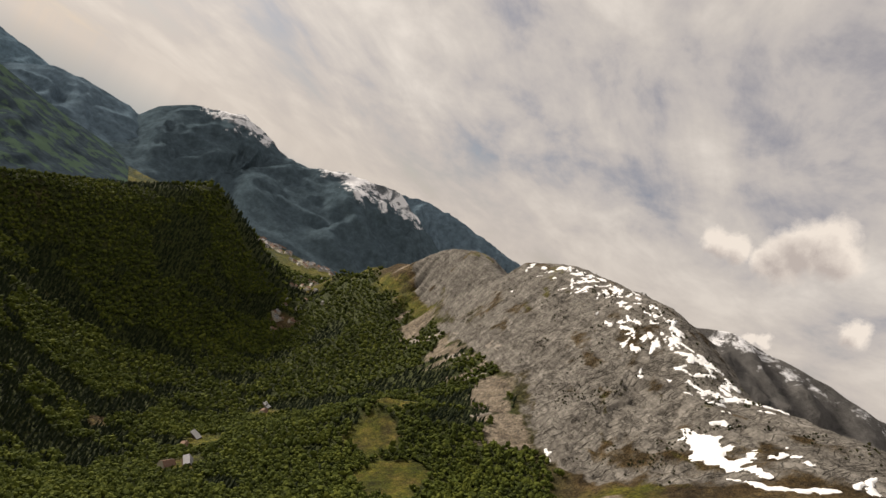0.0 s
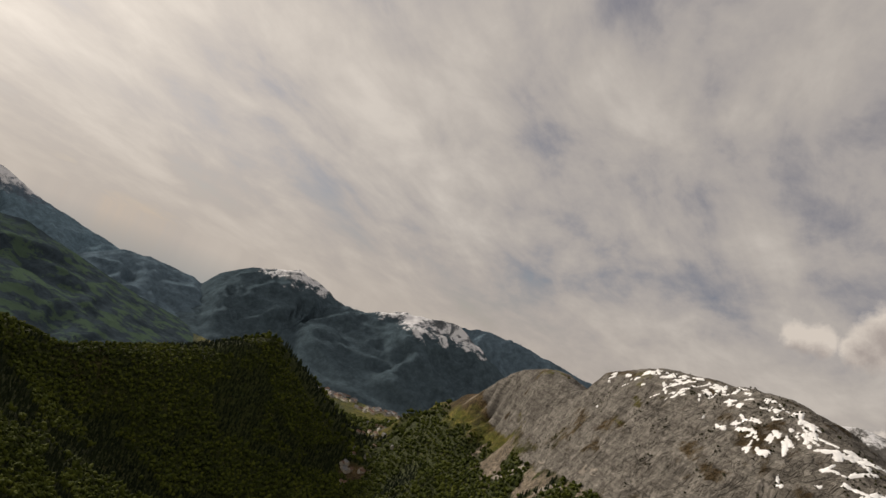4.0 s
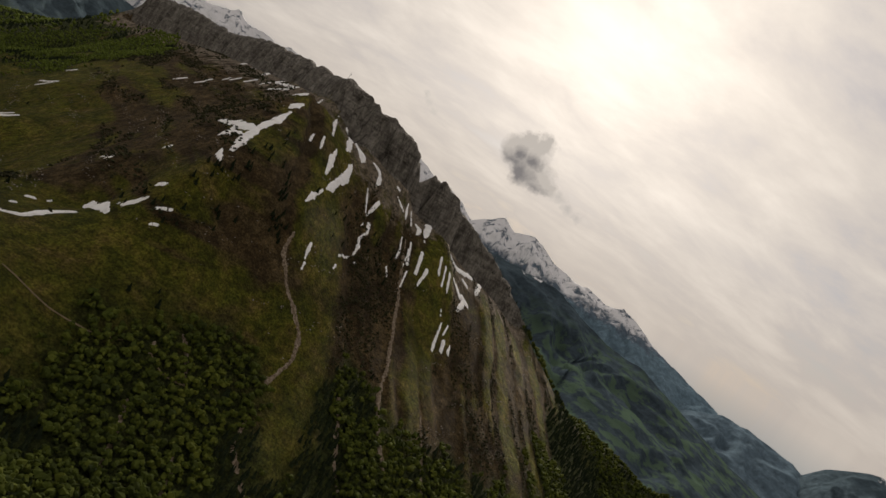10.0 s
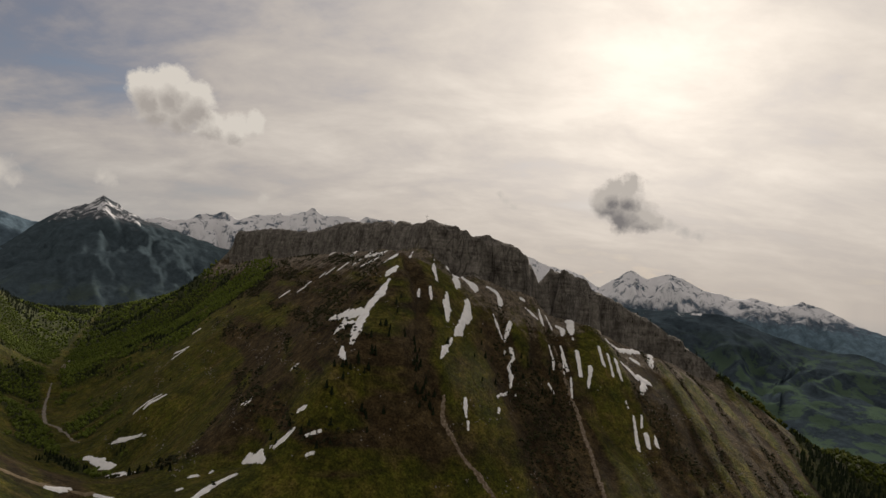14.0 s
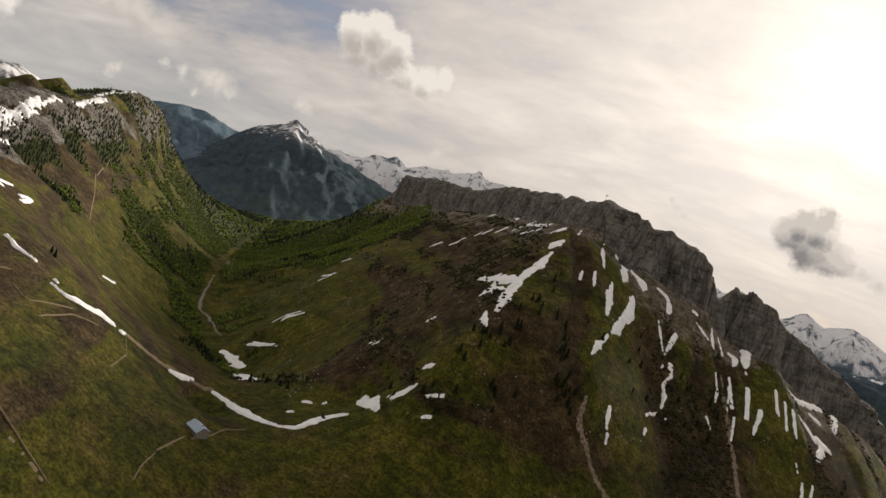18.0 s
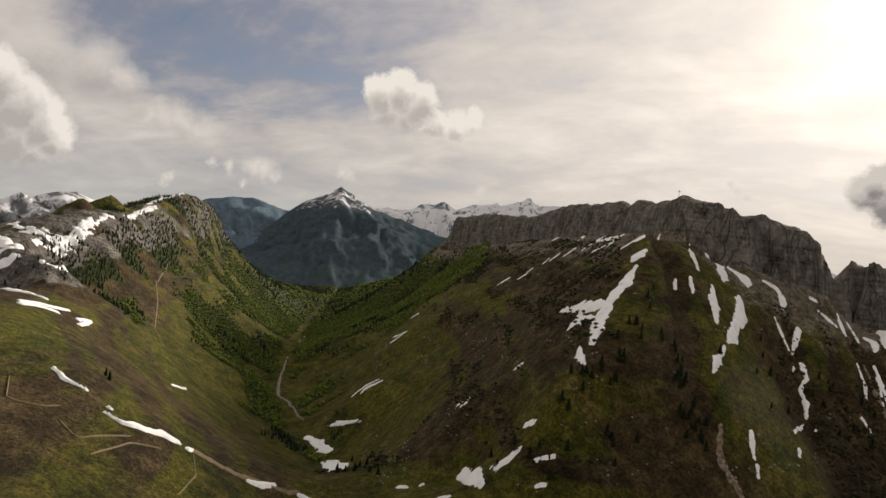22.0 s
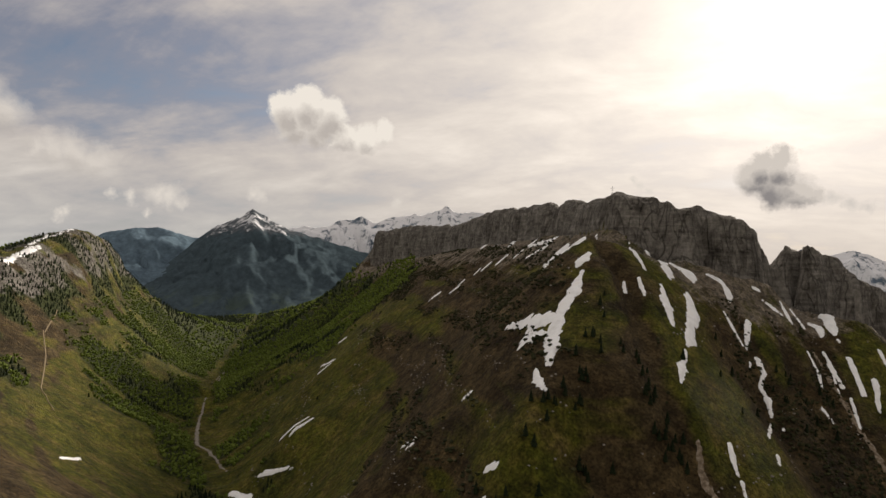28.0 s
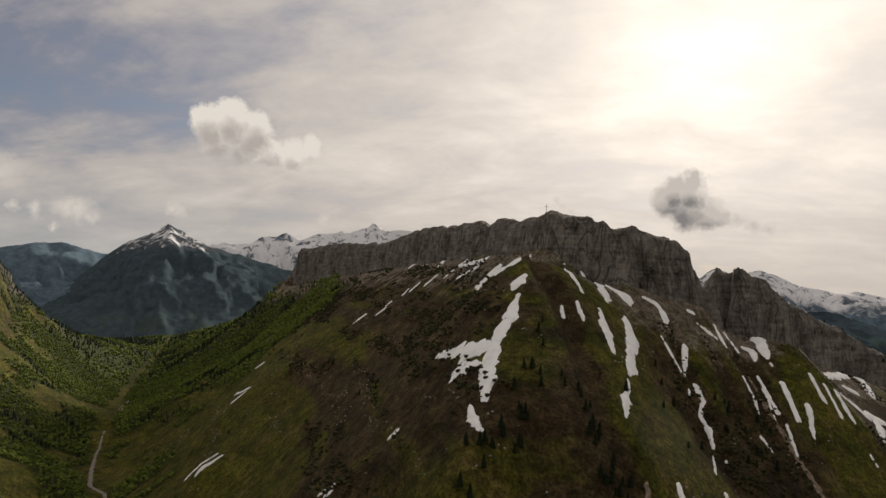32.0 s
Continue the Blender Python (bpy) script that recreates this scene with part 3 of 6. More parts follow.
def simple(name, stops, scale, roughness=0.9, relief=0.0, distance=0.3, detail=6):
    m, nt, b = shader(name)
    f = tex(nt, scale, detail)
    nt.links.new(ramp(nt, f, stops), b.inputs["Base Color"])
    b.inputs["Roughness"].default_value = roughness
    b.inputs["Specular IOR Level"].default_value = 0.25
    if relief:
        bump(nt, b, tex(nt, scale * 2.3, 8), relief, distance)
    return m


def land_material():
    m, nt, b = shader("alpine_ground")
    L = nt.links.new
    at = nt.nodes.new("ShaderNodeAttribute")
    at.attribute_name = "zone"
    sp = nt.nodes.new("ShaderNodeSeparateColor")
    L(at.outputs["Color"], sp.inputs[0])
    rock_f, scree_f, wood_f = sp.outputs[0], sp.outputs[1], sp.outputs[2]
    big, mid, fine = tex(nt, 0.009, 5, 0.6), tex(nt, 0.05, 8, 0.68), tex(nt, 0.6, 6, 0.7)
    grass = ramp(nt, mid, [(0.3, (0.043, 0.054, 0.008)), (0.46, (0.081, 0.086, 0.011)), (0.58, (0.112, 0.099, 0.019)), (0.72, (0.164, 0.121, 0.044))])
    dry = ramp(nt, mid, [(0.3, (0.033, 0.021, 0.009)), (0.5, (0.065, 0.046, 0.021)), (0.64, (0.101, 0.075, 0.037)), (0.78, (0.176, 0.131, 0.076))])
    half = nt.nodes.new("ShaderNodeMath")
    half.operation = "MULTIPLY_ADD"
    L(tex(nt, 0.035, 7, 0.65, stretch=(0.5, 0.5, 3.0)), half.inputs[0])
    half.inputs[1].default_value = 0.9
    L(at.outputs["Alpha"], half.inputs[2])
    turf = mixc(nt, ramp(nt, half.outputs[0], [(0.66, (0, 0, 0)), (1.02, (1, 1, 1))]), grass, dry)
    turf = mixc(nt, 0.6, turf, mixc(nt, 1.0, turf, ramp(nt, tex(nt, 0.022, 6, 0.7, stretch=(0.6, 0.6, 2.6)), [(0.36, (0.42, 0.43, 0.42)), (0.62, (1.5, 1.45, 1.35))]), "MULTIPLY"))
    # limestone: level beds, upright cracks and blotches
    beds = tex(nt, 0.16, 8, 0.65, stretch=(0.16, 0.16, 1.8), distort=0.5)
    cracks = tex(nt, 0.22, 8, 0.7, stretch=(1.0, 1.0, 0.16), distort=1.2)
    blot = tex(nt, 0.045, 9, 0.68, distort=0.4)
    tone = mixc(nt, 0.42, mixc(nt, 0.5, beds, cracks), blot)
    stone = ramp(nt, tone, [(0.36, (0.040, 0.036, 0.031)), (0.45, (0.116, 0.106, 0.093)), (0.53, (0.196, 0.182, 0.162)), (0.64, (0.304, 0.284, 0.256))])
    # joints: narrow dark cracks between blocks, bent by noise
    cell = nt.nodes.new("ShaderNodeTexVoronoi")
    cell.feature = "DISTANCE_TO_EDGE"
    cell.inputs["Scale"].default_value = 1.0
    place = nt.nodes.new("ShaderNodeTexCoord")
    bend = nt.nodes.new("ShaderNodeTexNoise")
    bend.inputs["Scale"].default_value, bend.inputs["Detail"].default_value = 0.05, 5
    L(place.outputs["Object"], bend.inputs["Vector"])
    sway = nt.nodes.new("ShaderNodeVectorMath")
    sway.operation = "MULTIPLY_ADD"
    L(bend.outputs["Color"], sway.inputs[0])
    sway.inputs[1].default_value = (22, 22, 22)
    L(place.outputs["Object"], sway.inputs[2])
    fit = nt.nodes.new("ShaderNodeMapping")
    fit.inputs["Rotation"].default_value = (0, 0, -0.53)
    fit.inputs["Scale"].default_value = (0.045, 0.10, 0.016)
    L(sway.outputs[0], fit.inputs[0])
    L(fit.outputs[0], cell.inputs["Vector"])
    joint = ramp(nt, cell.outputs["Distance"], [(0.0, (0.22, 0.21, 0.19)), (0.07, (0.85, 0.85, 0.85)), (0.2, (1.12, 1.12, 1.12))])
    tilt = nt.nodes.new("ShaderNodeNewGeometry")
    axes = nt.nodes.new("ShaderNodeSeparateXYZ")
    L(tilt.outputs["Normal"], axes.inputs[0])
    upright = nt.nodes.new("ShaderNodeMapRange")
    L(axes.outputs[2], upright.inputs[0])
    upright.inputs[1].default_value, upright.inputs[2].default_value, upright.inputs[3].default_value, upright.inputs[4].default_value = 0.45, 0.75, 0.30, 0.30
    stone = mixc(nt, upright.outputs[0], stone, mixc(nt, 1.0, stone, joint, "MULTIPLY"))
    stone = mixc(nt, 0.6, stone, mixc(nt, 1.0, stone, ramp(nt, tex(nt, 0.35, 8, 0.7), [(0.3, (0.35, 0.34, 0.33)), (0.65, (1.35, 1.33, 1.3))]), "MULTIPLY"))
    def fissures(scale, stretch, distort, wide):
        n = nt.nodes.new("ShaderNodeMath")
        n.operation = "SUBTRACT"
        L(tex(nt, scale, 3, 0.5, stretch=stretch, distort=distort), n.inputs[0])
        n.inputs[1].default_value = 0.5
        k = nt.nodes.new("ShaderNodeMath")
        k.operation = "ABSOLUTE"
        L(n.outputs[0], k.inputs[0])
        return ramp(nt, k.outputs[0], [(0.0, (0.30, 0.28, 0.26)), (wide, (1.0, 1.0, 1.0))])

    cracked = mixc(nt, 1.0, fissures(0.035, (1.0, 0.7, 0.28), 0.8, 0.016), fissures(0.10, (0.8, 1.0, 0.3), 0.6, 0.03), "MULTIPLY")
    stone = mixc(nt, 0.55, stone, mixc(nt, 1.0, stone, cracked, "MULTIPLY"))
    gravel = ramp(nt, mid, [(0.3, (0.10, 0.08, 0.058)), (0.7, (0.28, 0.24, 0.19))])
    floor_ = ramp(nt, mid, [(0.3, (0.025, 0.031, 0.010)), (0.55, (0.041, 0.053, 0.014)), (0.75, (0.072, 0.068, 0.025))])
    col = mixc(nt, wood_f, turf, floor_)

    def edge(f, lo=0.35, hi=0.6):
        n = nt.nodes.new("ShaderNodeMath")
        n.operation = "ADD"
        L(f, n.inputs[0])
        k = nt.nodes.new("ShaderNodeMath")
        k.operation = "MULTIPLY_ADD"
        L(mid, k.inputs[0])
        k.inputs[1].default_value, k.inputs[2].default_value = 1.3, -0.65
        L(k.outputs[0], n.inputs[1])
        return ramp(nt, n.outputs[0], [(lo, (0, 0, 0)), (hi, (1, 1, 1))])

    col = mixc(nt, edge(scree_f), col, gravel)
    # tufts, stones and hollows at two sizes
    clumps = ramp(nt, tex(nt, 0.16, 6, 0.72), [(0.40, (0.42, 0.42, 0.42)), (0.60, (1.5, 1.47, 1.43))])
    tufts = ramp(nt, fine, [(0.38, (0.25, 0.26, 0.25)), (0.62, (1.75, 1.7, 1.65))])
    col = mixc(nt, 0.7, col, mixc(nt, 1.0, col, tufts, "MULTIPLY"))
    col = mixc(nt, 0.7, col, mixc(nt, 1.0, col, clumps, "MULTIPLY"))
    col = mixc(nt, edge(rock_f), col, stone)
    L(col, b.inputs["Base Color"])
    b.inputs["Roughness"].default_value = 0.95
    b.inputs["Specular IOR Level"].default_value = 0.15
    rel = mixc(nt, edge(rock_f), tex(nt, 0.3, 10, 0.75), mixc(nt, 0.4, mixc(nt, 0.5, beds, cracks), cracked))
    bump(nt, b, rel, 1.0, 4.0)
    return m


MAT_LAND = land_material()
MAT_SNOW = simple("old_snow", [(0.28, (0.74, 0.73, 0.72)), (0.55, (0.92, 0.92, 0.92)), (0.8, (0.86, 0.83, 0.78))], 0.15, 0.7, 0.4, 0.5)


# ---- ground: one sheet to the horizon, finer where it is near and where it is steep ----
AZ_FINE = np.arange(-66, 122, 0.25)
AZ_ALL = np.concatenate([AZ_FINE, np.arange(122, 294, 2.0)])


def ground_sheet():
    az = AZ_ALL
    rad = [40.0]
    while rad[-1] < 4950:
        r = rad[-1]
        rad.append(r + (6 if r < 250 else 3.6 if r < 1000 else 0.0044 * r if r < 1900 else 0.02 * r))
    rad = np.array(rad)
    na, nr = len(az), len(rad)
    turn = np.radians(az)[:, None]
    z = land(-20 + rad * np.sin(turn), 60 + rad * np.cos(turn)).reshape(na, nr)
    gap = np.diff(rad)
    cost = np.sqrt(gap ** 2 + (1.7 * np.diff(z, axis=1)) ** 2) / gap
    cost = np.stack([np.convolve(np.pad(cost[:, k], 5, "edge"), np.ones(11) / 11, "valid") for k in range(nr - 1)], 1)
    total = np.concatenate([np.zeros((na, 1)), np.cumsum(cost, 1)], 1)
    r = np.stack([np.interp(np.linspace(0, c[-1], nr), c, rad) for c in total])
    x, y = -20 + r * np.sin(turn), 60 + r * np.cos(turn)
    z, rock, scree, wood, dry = land(x, y, zones=True)
    co = np.stack([x.ravel(), y.ravel(), z], 1)
    mid = np.array([[-20.0, 60.0, float(land([-20.0], [60.0])[0])]])
    co = np.concatenate([co, mid])
    i, j = np.meshgrid(np.arange(na), np.arange(nr - 1), indexing="ij")
    k = (i + 1) % na
    quads = np.stack([i * nr + j, i * nr + j + 1, k * nr + j + 1, k * nr + j], -1).reshape(-1, 4)
    me = bpy.data.meshes.new("ground")
    tris = [(len(co) - 1, n * nr, ((n + 1) % na) * nr) for n in range(na)]
    me.from_pydata(co.tolist(), [], quads.tolist() + tris)
    at = me.color_attributes.new("zone", "FLOAT_COLOR", "POINT")
    col = np.zeros((len(co), 4), np.float32)
    col[:-1, 0], col[:-1, 1], col[:-1, 2], col[:-1, 3] = rock, scree, wood, dry
    at.data.foreach_set("color", col.ravel())
    me.materials.append(MAT_LAND)
    me.shade_smooth()
    tagged(new("ground", me), "alpine slopes of turf, limestone cliffs, scree and woodland floor", "ground", kind="structure")
    return r, np.stack([z, rock, scree, wood, dry], 1).reshape(na, nr, 5)


SHEET_R, SHEET = ground_sheet()
SHEET_KEYS = (SHEET_R + np.arange(len(SHEET_R))[:, None] * 1e5).ravel()


def surface(x, y):
    """Height, rock, scree, wood and dryness of the built ground at places."""
    x, y = np.asarray(x, float).ravel(), np.asarray(y, float).ravel()
    r = np.clip(np.hypot(x + 20, y - 60), 40.5, 4900)
    a = np.degrees(np.arctan2(x + 20, y - 60))
    f = (a - AZ_FINE[0]) / 0.25
    bad = (f < 0) | (f > len(AZ_FINE) - 2)
    f = np.clip(f, 0, len(AZ_FINE) - 2)
    i = f.astype(int)
    f = (f - i)[:, None]
    nr = SHEET_R.shape[1]
    out = 0.0
    for k, w in ((i, 1 - f), (i + 1, f)):
        p = np.clip(np.searchsorted(SHEET_KEYS, r + k * 1e5) - k * nr, 1, nr - 1)
        r0, r1 = SHEET_R[k, p - 1], SHEET_R[k, p]
        t = np.clip((r - r0) / (r1 - r0), 0, 1)[:, None]
        out = out + w * (SHEET[k, p - 1] * (1 - t) + SHEET[k, p] * t)
    if bad.any():
        out[bad] = np.stack(land(x[bad], y[bad], zones=True), 1)
    return out


def height(x, y):
    return surface(x, y)[:, 0]


# ---- far mountains ----
def mountain(line, depth, base, mats, label, jag=0.03, snow=0.0, step=18.0, seed=1, drop=None):
    """A ridge along a crest line: flanks go down to the base on both sides, with spurs and gullies."""
    c = sampled(line, step)
    n = len(c)
    t = np.gradient(c[:, :2], axis=0)
    t = np.stack([np.convolve(np.pad(t[:, k], 6, "edge"), np.ones(13) / 13, "valid") for k in (0, 1)], 1)
    t /= np.linalg.norm(t, axis=1)[:, None]
    nrm = np.stack([t[:, 1], -t[:, 0]], 1)
    s = np.concatenate([[0], np.cumsum(np.linalg.norm(np.diff(c[:, :2], axis=0), axis=1))])
    m = 56
    v = np.concatenate([np.linspace(-0.5, -0.06, 6), np.linspace(0, 1, m) ** 1.35])
    S, V = np.meshgrid(s, v, indexing="ij")
    H = (c[:, 2] - base)[:, None]
    f = np.where(V >= 0, (1 - V) ** 1.25, (1 + 2 * V) ** 1.2)
    rid = ridged(S / (depth * 0.17) + 1.3 * fbm(S / depth * 3, V * 3, 3, seed), V * 2.6, 5, seed)
    z = base + H * f + H * rid * 0.21 * np.sin(np.clip(np.abs(V), 0, 1) * math.pi) ** 0.8
    z = z + H * 0.035 * ridged(S / 95 + 0.6 * V, V * depth / 120, 4, seed + 6) * np.clip(np.abs(V) * 8, 0.15, 1)
    z[:, 5:9] += H[:, :] * jag * (fbm(S[:, 5:9] / 60, V[:, 5:9] * 0, 4, seed + 3) + 0.5 * ridged(S[:, 5:9] / 150, V[:, 5:9] * 0, 3, seed + 4))
    off = V * depth + depth * 0.10 * rid * np.clip(V * 3, 0, 1) * (1 - np.clip(V, 0, 1))
    x, y = c[:, 0][:, None] + nrm[:, 0][:, None] * off, c[:, 1][:, None] + nrm[:, 1][:, None] * off
    co = np.stack([x, y, z], -1).reshape(-1, 3)
    k = len(v)
    i, j = np.meshgrid(np.arange(n - 1), np.arange(k - 1), indexing="ij")
    quads = np.stack([i * k + j, (i + 1) * k + j, (i + 1) * k + j + 1, i * k + j + 1], -1).reshape(-1, 4)
    me = bpy.data.meshes.new("mountain")
    me.from_pydata(co.tolist(), [], quads.tolist())
    for mt in mats:
        me.materials.append(mt)
    me.shade_smooth()
    return tagged(new("mountain", me), label, "mountain")


def mountain_material(name, forest, rock, snow_from, snow_to, rock_from, rock_to, snow_share=0.5, meadow=None):
    """Woods below, bare rock above, broken snow on the tops; distant ones carry haze in forest and rock colours."""
    m, nt, b = shader(name)
    L = nt.links.new
    co = nt.nodes.new("ShaderNodeTexCoord")
    sp = nt.nodes.new("ShaderNodeSeparateXYZ")
    L(co.outputs["Object"], sp.inputs[0])
    n1, n2 = tex(nt, 0.006, 8, 0.62), tex(nt, 0.024, 9, 0.74)

    def level(lo, hi, f, amount):
        r = nt.nodes.new("ShaderNodeMapRange")
        k = nt.nodes.new("ShaderNodeMath")
        k.operation = "MULTIPLY_ADD"
        L(f, k.inputs[0])
        k.inputs[1].default_value = amount
        L(sp.outputs[2], k.inputs[2])
        L(k.outputs[0], r.inputs[0])
        r.inputs[1].default_value, r.inputs[2].default_value = lo + amount * 0.5, hi + amount * 0.5
        return r.outputs[0]

    col = ramp(nt, n2, [(0.36, tuple(v * 0.70 for v in forest)), (0.5, forest), (0.64, tuple(v * 1.32 for v in forest))])
    if meadow:
        low = ramp(nt, level(430, 300, tex(nt, 0.011, 7, 0.65), 0), [(0.0, (0, 0, 0)), (1.0, (1, 1, 1))])
        spots = ramp(nt, tex(nt, 0.011, 7, 0.65), [(0.50, (0, 0, 0)), (0.54, (1, 1, 1))])
        col = mixc(nt, mixc(nt, 1.0, low, spots, "MULTIPLY"), col, meadow)
    stone = ramp(nt, n2, [(0.3, tuple(v * 0.5 for v in rock)), (0.7, tuple(v * 1.3 for v in rock))])
    bare = ramp(nt, level(rock_from, rock_to, tex(nt, 0.014, 9, 0.72), 300), [(0.42, (0, 0, 0)), (0.6, (1, 1, 1))])
    col = mixc(nt, bare, col, stone)
    snow_f = ramp(nt, level(snow_from, snow_to, tex(nt, 0.009, 9, 0.7), 340), [(0.36, (0, 0, 0)), (0.62, (1, 1, 1))])
    broken = ramp(nt, tex(nt, 0.012, 10, 0.72, stretch=(1, 1, 0.6), distort=0.6), [(snow_share - 0.04, (0, 0, 0)), (snow_share + 0.04, (1, 1, 1))])
    both = nt.nodes.new("ShaderNodeMath")
    both.operation = "MULTIPLY"
    L(snow_f, both.inputs[0])
    L(broken, both.inputs[1])
    col = mixc(nt, both.outputs[0], col, (0.80, 0.80, 0.82))
    L(col, b.inputs["Base Color"])
    b.inputs["Roughness"].default_value = 1.0
    b.inputs["Specular IOR Level"].default_value = 0.0
    bump(nt, b, n2, 0.5, 30.0)
    return m


# distance haze painted as blue into these base colours, except the near rocky ridge
MAT_HAZED_WOOD = mountain_material("haze_tinted_woods", (0.060, 0.084, 0.098), (0.105, 0.12, 0.135), 680, 800, 640, 800, 0.51, (0.078, 0.106, 0.088))
MAT_HAZE_BLUE = mountain_material("haze_blue_woods", (0.115, 0.165, 0.205), (0.15, 0.19, 0.225), 900, 950, 700, 900, 0.6)
MAT_HAZED_ALPS = mountain_material("haze_tinted_snowy_alps", (0.14, 0.21, 0.26), (0.125, 0.165, 0.21), 380, 600, 350, 520, 0.44)
MAT_HAZED_SPUR = mountain_material("haze_tinted_dark_ridge", (0.044, 0.062, 0.076), (0.10, 0.115, 0.14), 490, 540, 560, 640, 0.50, (0.072, 0.112, 0.080))
MAT_HAZED_PLATEAU = mountain_material("haze_tinted_snow_top", (0.070, 0.100, 0.120), (0.15, 0.165, 0.18), 520, 570, 520, 620, 0.46)
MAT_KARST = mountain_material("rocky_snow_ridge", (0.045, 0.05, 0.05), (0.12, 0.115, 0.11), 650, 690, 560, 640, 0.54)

FAR_PEAK = [(-2642, 3482, 397), (-2495, 3592, 503), (-2352, 3690, 655), (-2242, 3760, 760), (-2126, 3829, 820), (-2061, 3865, 882), (-1972, 3912, 817),
            (-1826, 3984, 749), (-1641, 4065, 693), (-1412, 4151, 621), (-1120, 4239, 538)]
FAR_WEST = [(-3372, 3359, 582), (-3187, 3542, 682), (-3094, 3626, 637), (-3011, 3698, 699), (-2858, 3821, 745), (-2706, 3934, 735), (-2587, 4015, 690), (-2400, 4132, 659)]
ALPS_NORTH = [(-2234, 4475, 693), (-2089, 4545, 797), (-1936, 4614, 782), (-1781, 4676, 848), (-1620, 4735, 889), (-1537, 4763, 848), (-1373, 4813, 906),
              (-1225, 4852, 920), (-1098, 4883, 937), (-1000, 4893, 988), (-896, 4900, 943), (-688, 4900, 948), (-429, 4900, 944), (-86, 4900, 907)]
ALPS_EAST = [(411, 4812, 843), (628, 4788, 791), (822, 4758, 704), (1008, 4722, 687), (1233, 4668, 578), (1441, 4608, 722), (1562, 4568, 669), (1699, 4519, 716),
             (1876, 4447, 627), (2076, 4357, 582), (2201, 4295, 582), (2351, 4214, 549), (2455, 4154, 597), (2573, 4082, 548), (2680, 3946, 480), (2920, 3755, 390), (3150, 3560, 320), (3330, 3400, 220)]
DARK_SPUR = [(885, 3519, 473), (1186, 3428, 485), (1411, 3341, 490), (1560, 3274, 483), (1768, 3165, 402), (1900, 3083, 375), (2027, 2924, 370), (2274, 2735, 278),
             (2466, 2562, 200), (2692, 2323, 123)]
BLUE_SPUR = [(2714, 3429, 226), (2788, 3369, 276), (2902, 3269, 347), (3018, 3161, 360), (3145, 3032, 344), (3221, 2951, 337), (3444, 2828, 230)]
SNOW_PLATEAU = [(3185, 2972, 177), (3306, 2837, 414), (3385, 2742, 506), (3494, 2601, 565), (3598, 2455, 631), (3696, 2305, 581), (3752, 2145, 509), (3700, 1907, 520),
                (3640, 1683, 590), (3659, 1507, 630), (3747, 1276, 655), (3786, 1158, 590), (3843, 955, 480), (3880, 796, 400)]
HAZE_RIDGE = [(4477, 1611, 614), (4541, 1424, 686), (4620, 1145, 700), (4682, 863, 660), (4725, 594, 620), (4760, 202, 600)]
KARST_RIDGE = [(1394, -233, 676), (1369, -370, 711), (1345, -465, 708), (1320, -541, 702), (1293, -614, 692), (1271, -763, 675)]

KARST_WEST = [(-1778, 1250, 540), (-1778, 1309, 554), (-1778, 1397, 577), (-1764, 1433, 601), (-1755, 1462, 588), (-1737, 1533, 615), (-1732, 1586, 619), (-1715, 1635, 601), (-1719, 1705, 585), (-1720, 1800, 540)]
# wood and rock colours blued here too, as painted haze
MAT_HAZED_KARST = mountain_material("haze_tinted_limestone", (0.055, 0.068, 0.075), (0.15, 0.155, 0.165), 520, 580, 480, 540, 0.52)
mountain(KARST_WEST, 300, 430, [MAT_HAZED_KARST], "grey limestone mountain with snow flecks", step=14.0, seed=23)
mountain(ALPS_NORTH, 900, 60, [MAT_HAZED_ALPS], "distant snow-covered alpine chain", seed=2)
mountain(ALPS_EAST, 900, 60, [MAT_HAZED_ALPS], "distant jagged snowy alpine range", seed=5)
mountain(FAR_WEST, 1200, 200, [MAT_HAZE_BLUE], "wooded mountain with rounded tops, tinted haze blue", seed=7)
mountain(FAR_PEAK, 1300, 270, [MAT_HAZED_WOOD], "pointed wooded mountain with snow-streaked rocky summit", seed=9)
mountain(DARK_SPUR, 1500, 110, [MAT_HAZED_SPUR], "long dark wooded ridge with meadows below", seed=11)
mountain(BLUE_SPUR, 900, 80, [MAT_HAZE_BLUE], "wooded spur tinted haze blue", seed=13)
mountain(SNOW_PLATEAU, 1000, 100, [MAT_HAZED_PLATEAU], "wooded mountain with a snowy rock plateau", seed=15)
mountain(HAZE_RIDGE, 700, 60, [MAT_HAZE_BLUE], "distant ridge tinted pale haze blue", seed=17)
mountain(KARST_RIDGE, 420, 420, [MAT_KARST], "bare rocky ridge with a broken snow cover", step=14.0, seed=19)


# ---- helpers for things ----
def mesh_of(name, co, faces_flat, sizes, mats):
    """A mesh from arrays of corners, corner numbers and face sizes."""
    me = bpy.data.meshes.new(name)
    co, faces_flat, sizes = np.asarray(co, np.float32), np.asarray(faces_flat, np.int32), np.asarray(sizes, np.int32)
    me.vertices.add(len(co))
    me.vertices.foreach_set("co", co.ravel())
    me.loops.add(len(faces_flat))
    me.loops.foreach_set("vertex_index", faces_flat)
    me.polygons.add(len(sizes))
    me.polygons.foreach_set("loop_start", np.concatenate([[0], np.cumsum(sizes)[:-1]]).astype(np.int32))
    me.update(calc_edges=True)
    for m in mats:
        me.materials.append(m)
    return me


def part(name, bm, material, parent, label=""):
    me = bpy.data.meshes.new(name)
    bm.to_mesh(me)
    bm.free()
    me.materials.append(material)
    ob = new(name, me)
    ob.parent = parent
    return tagged(ob, label)


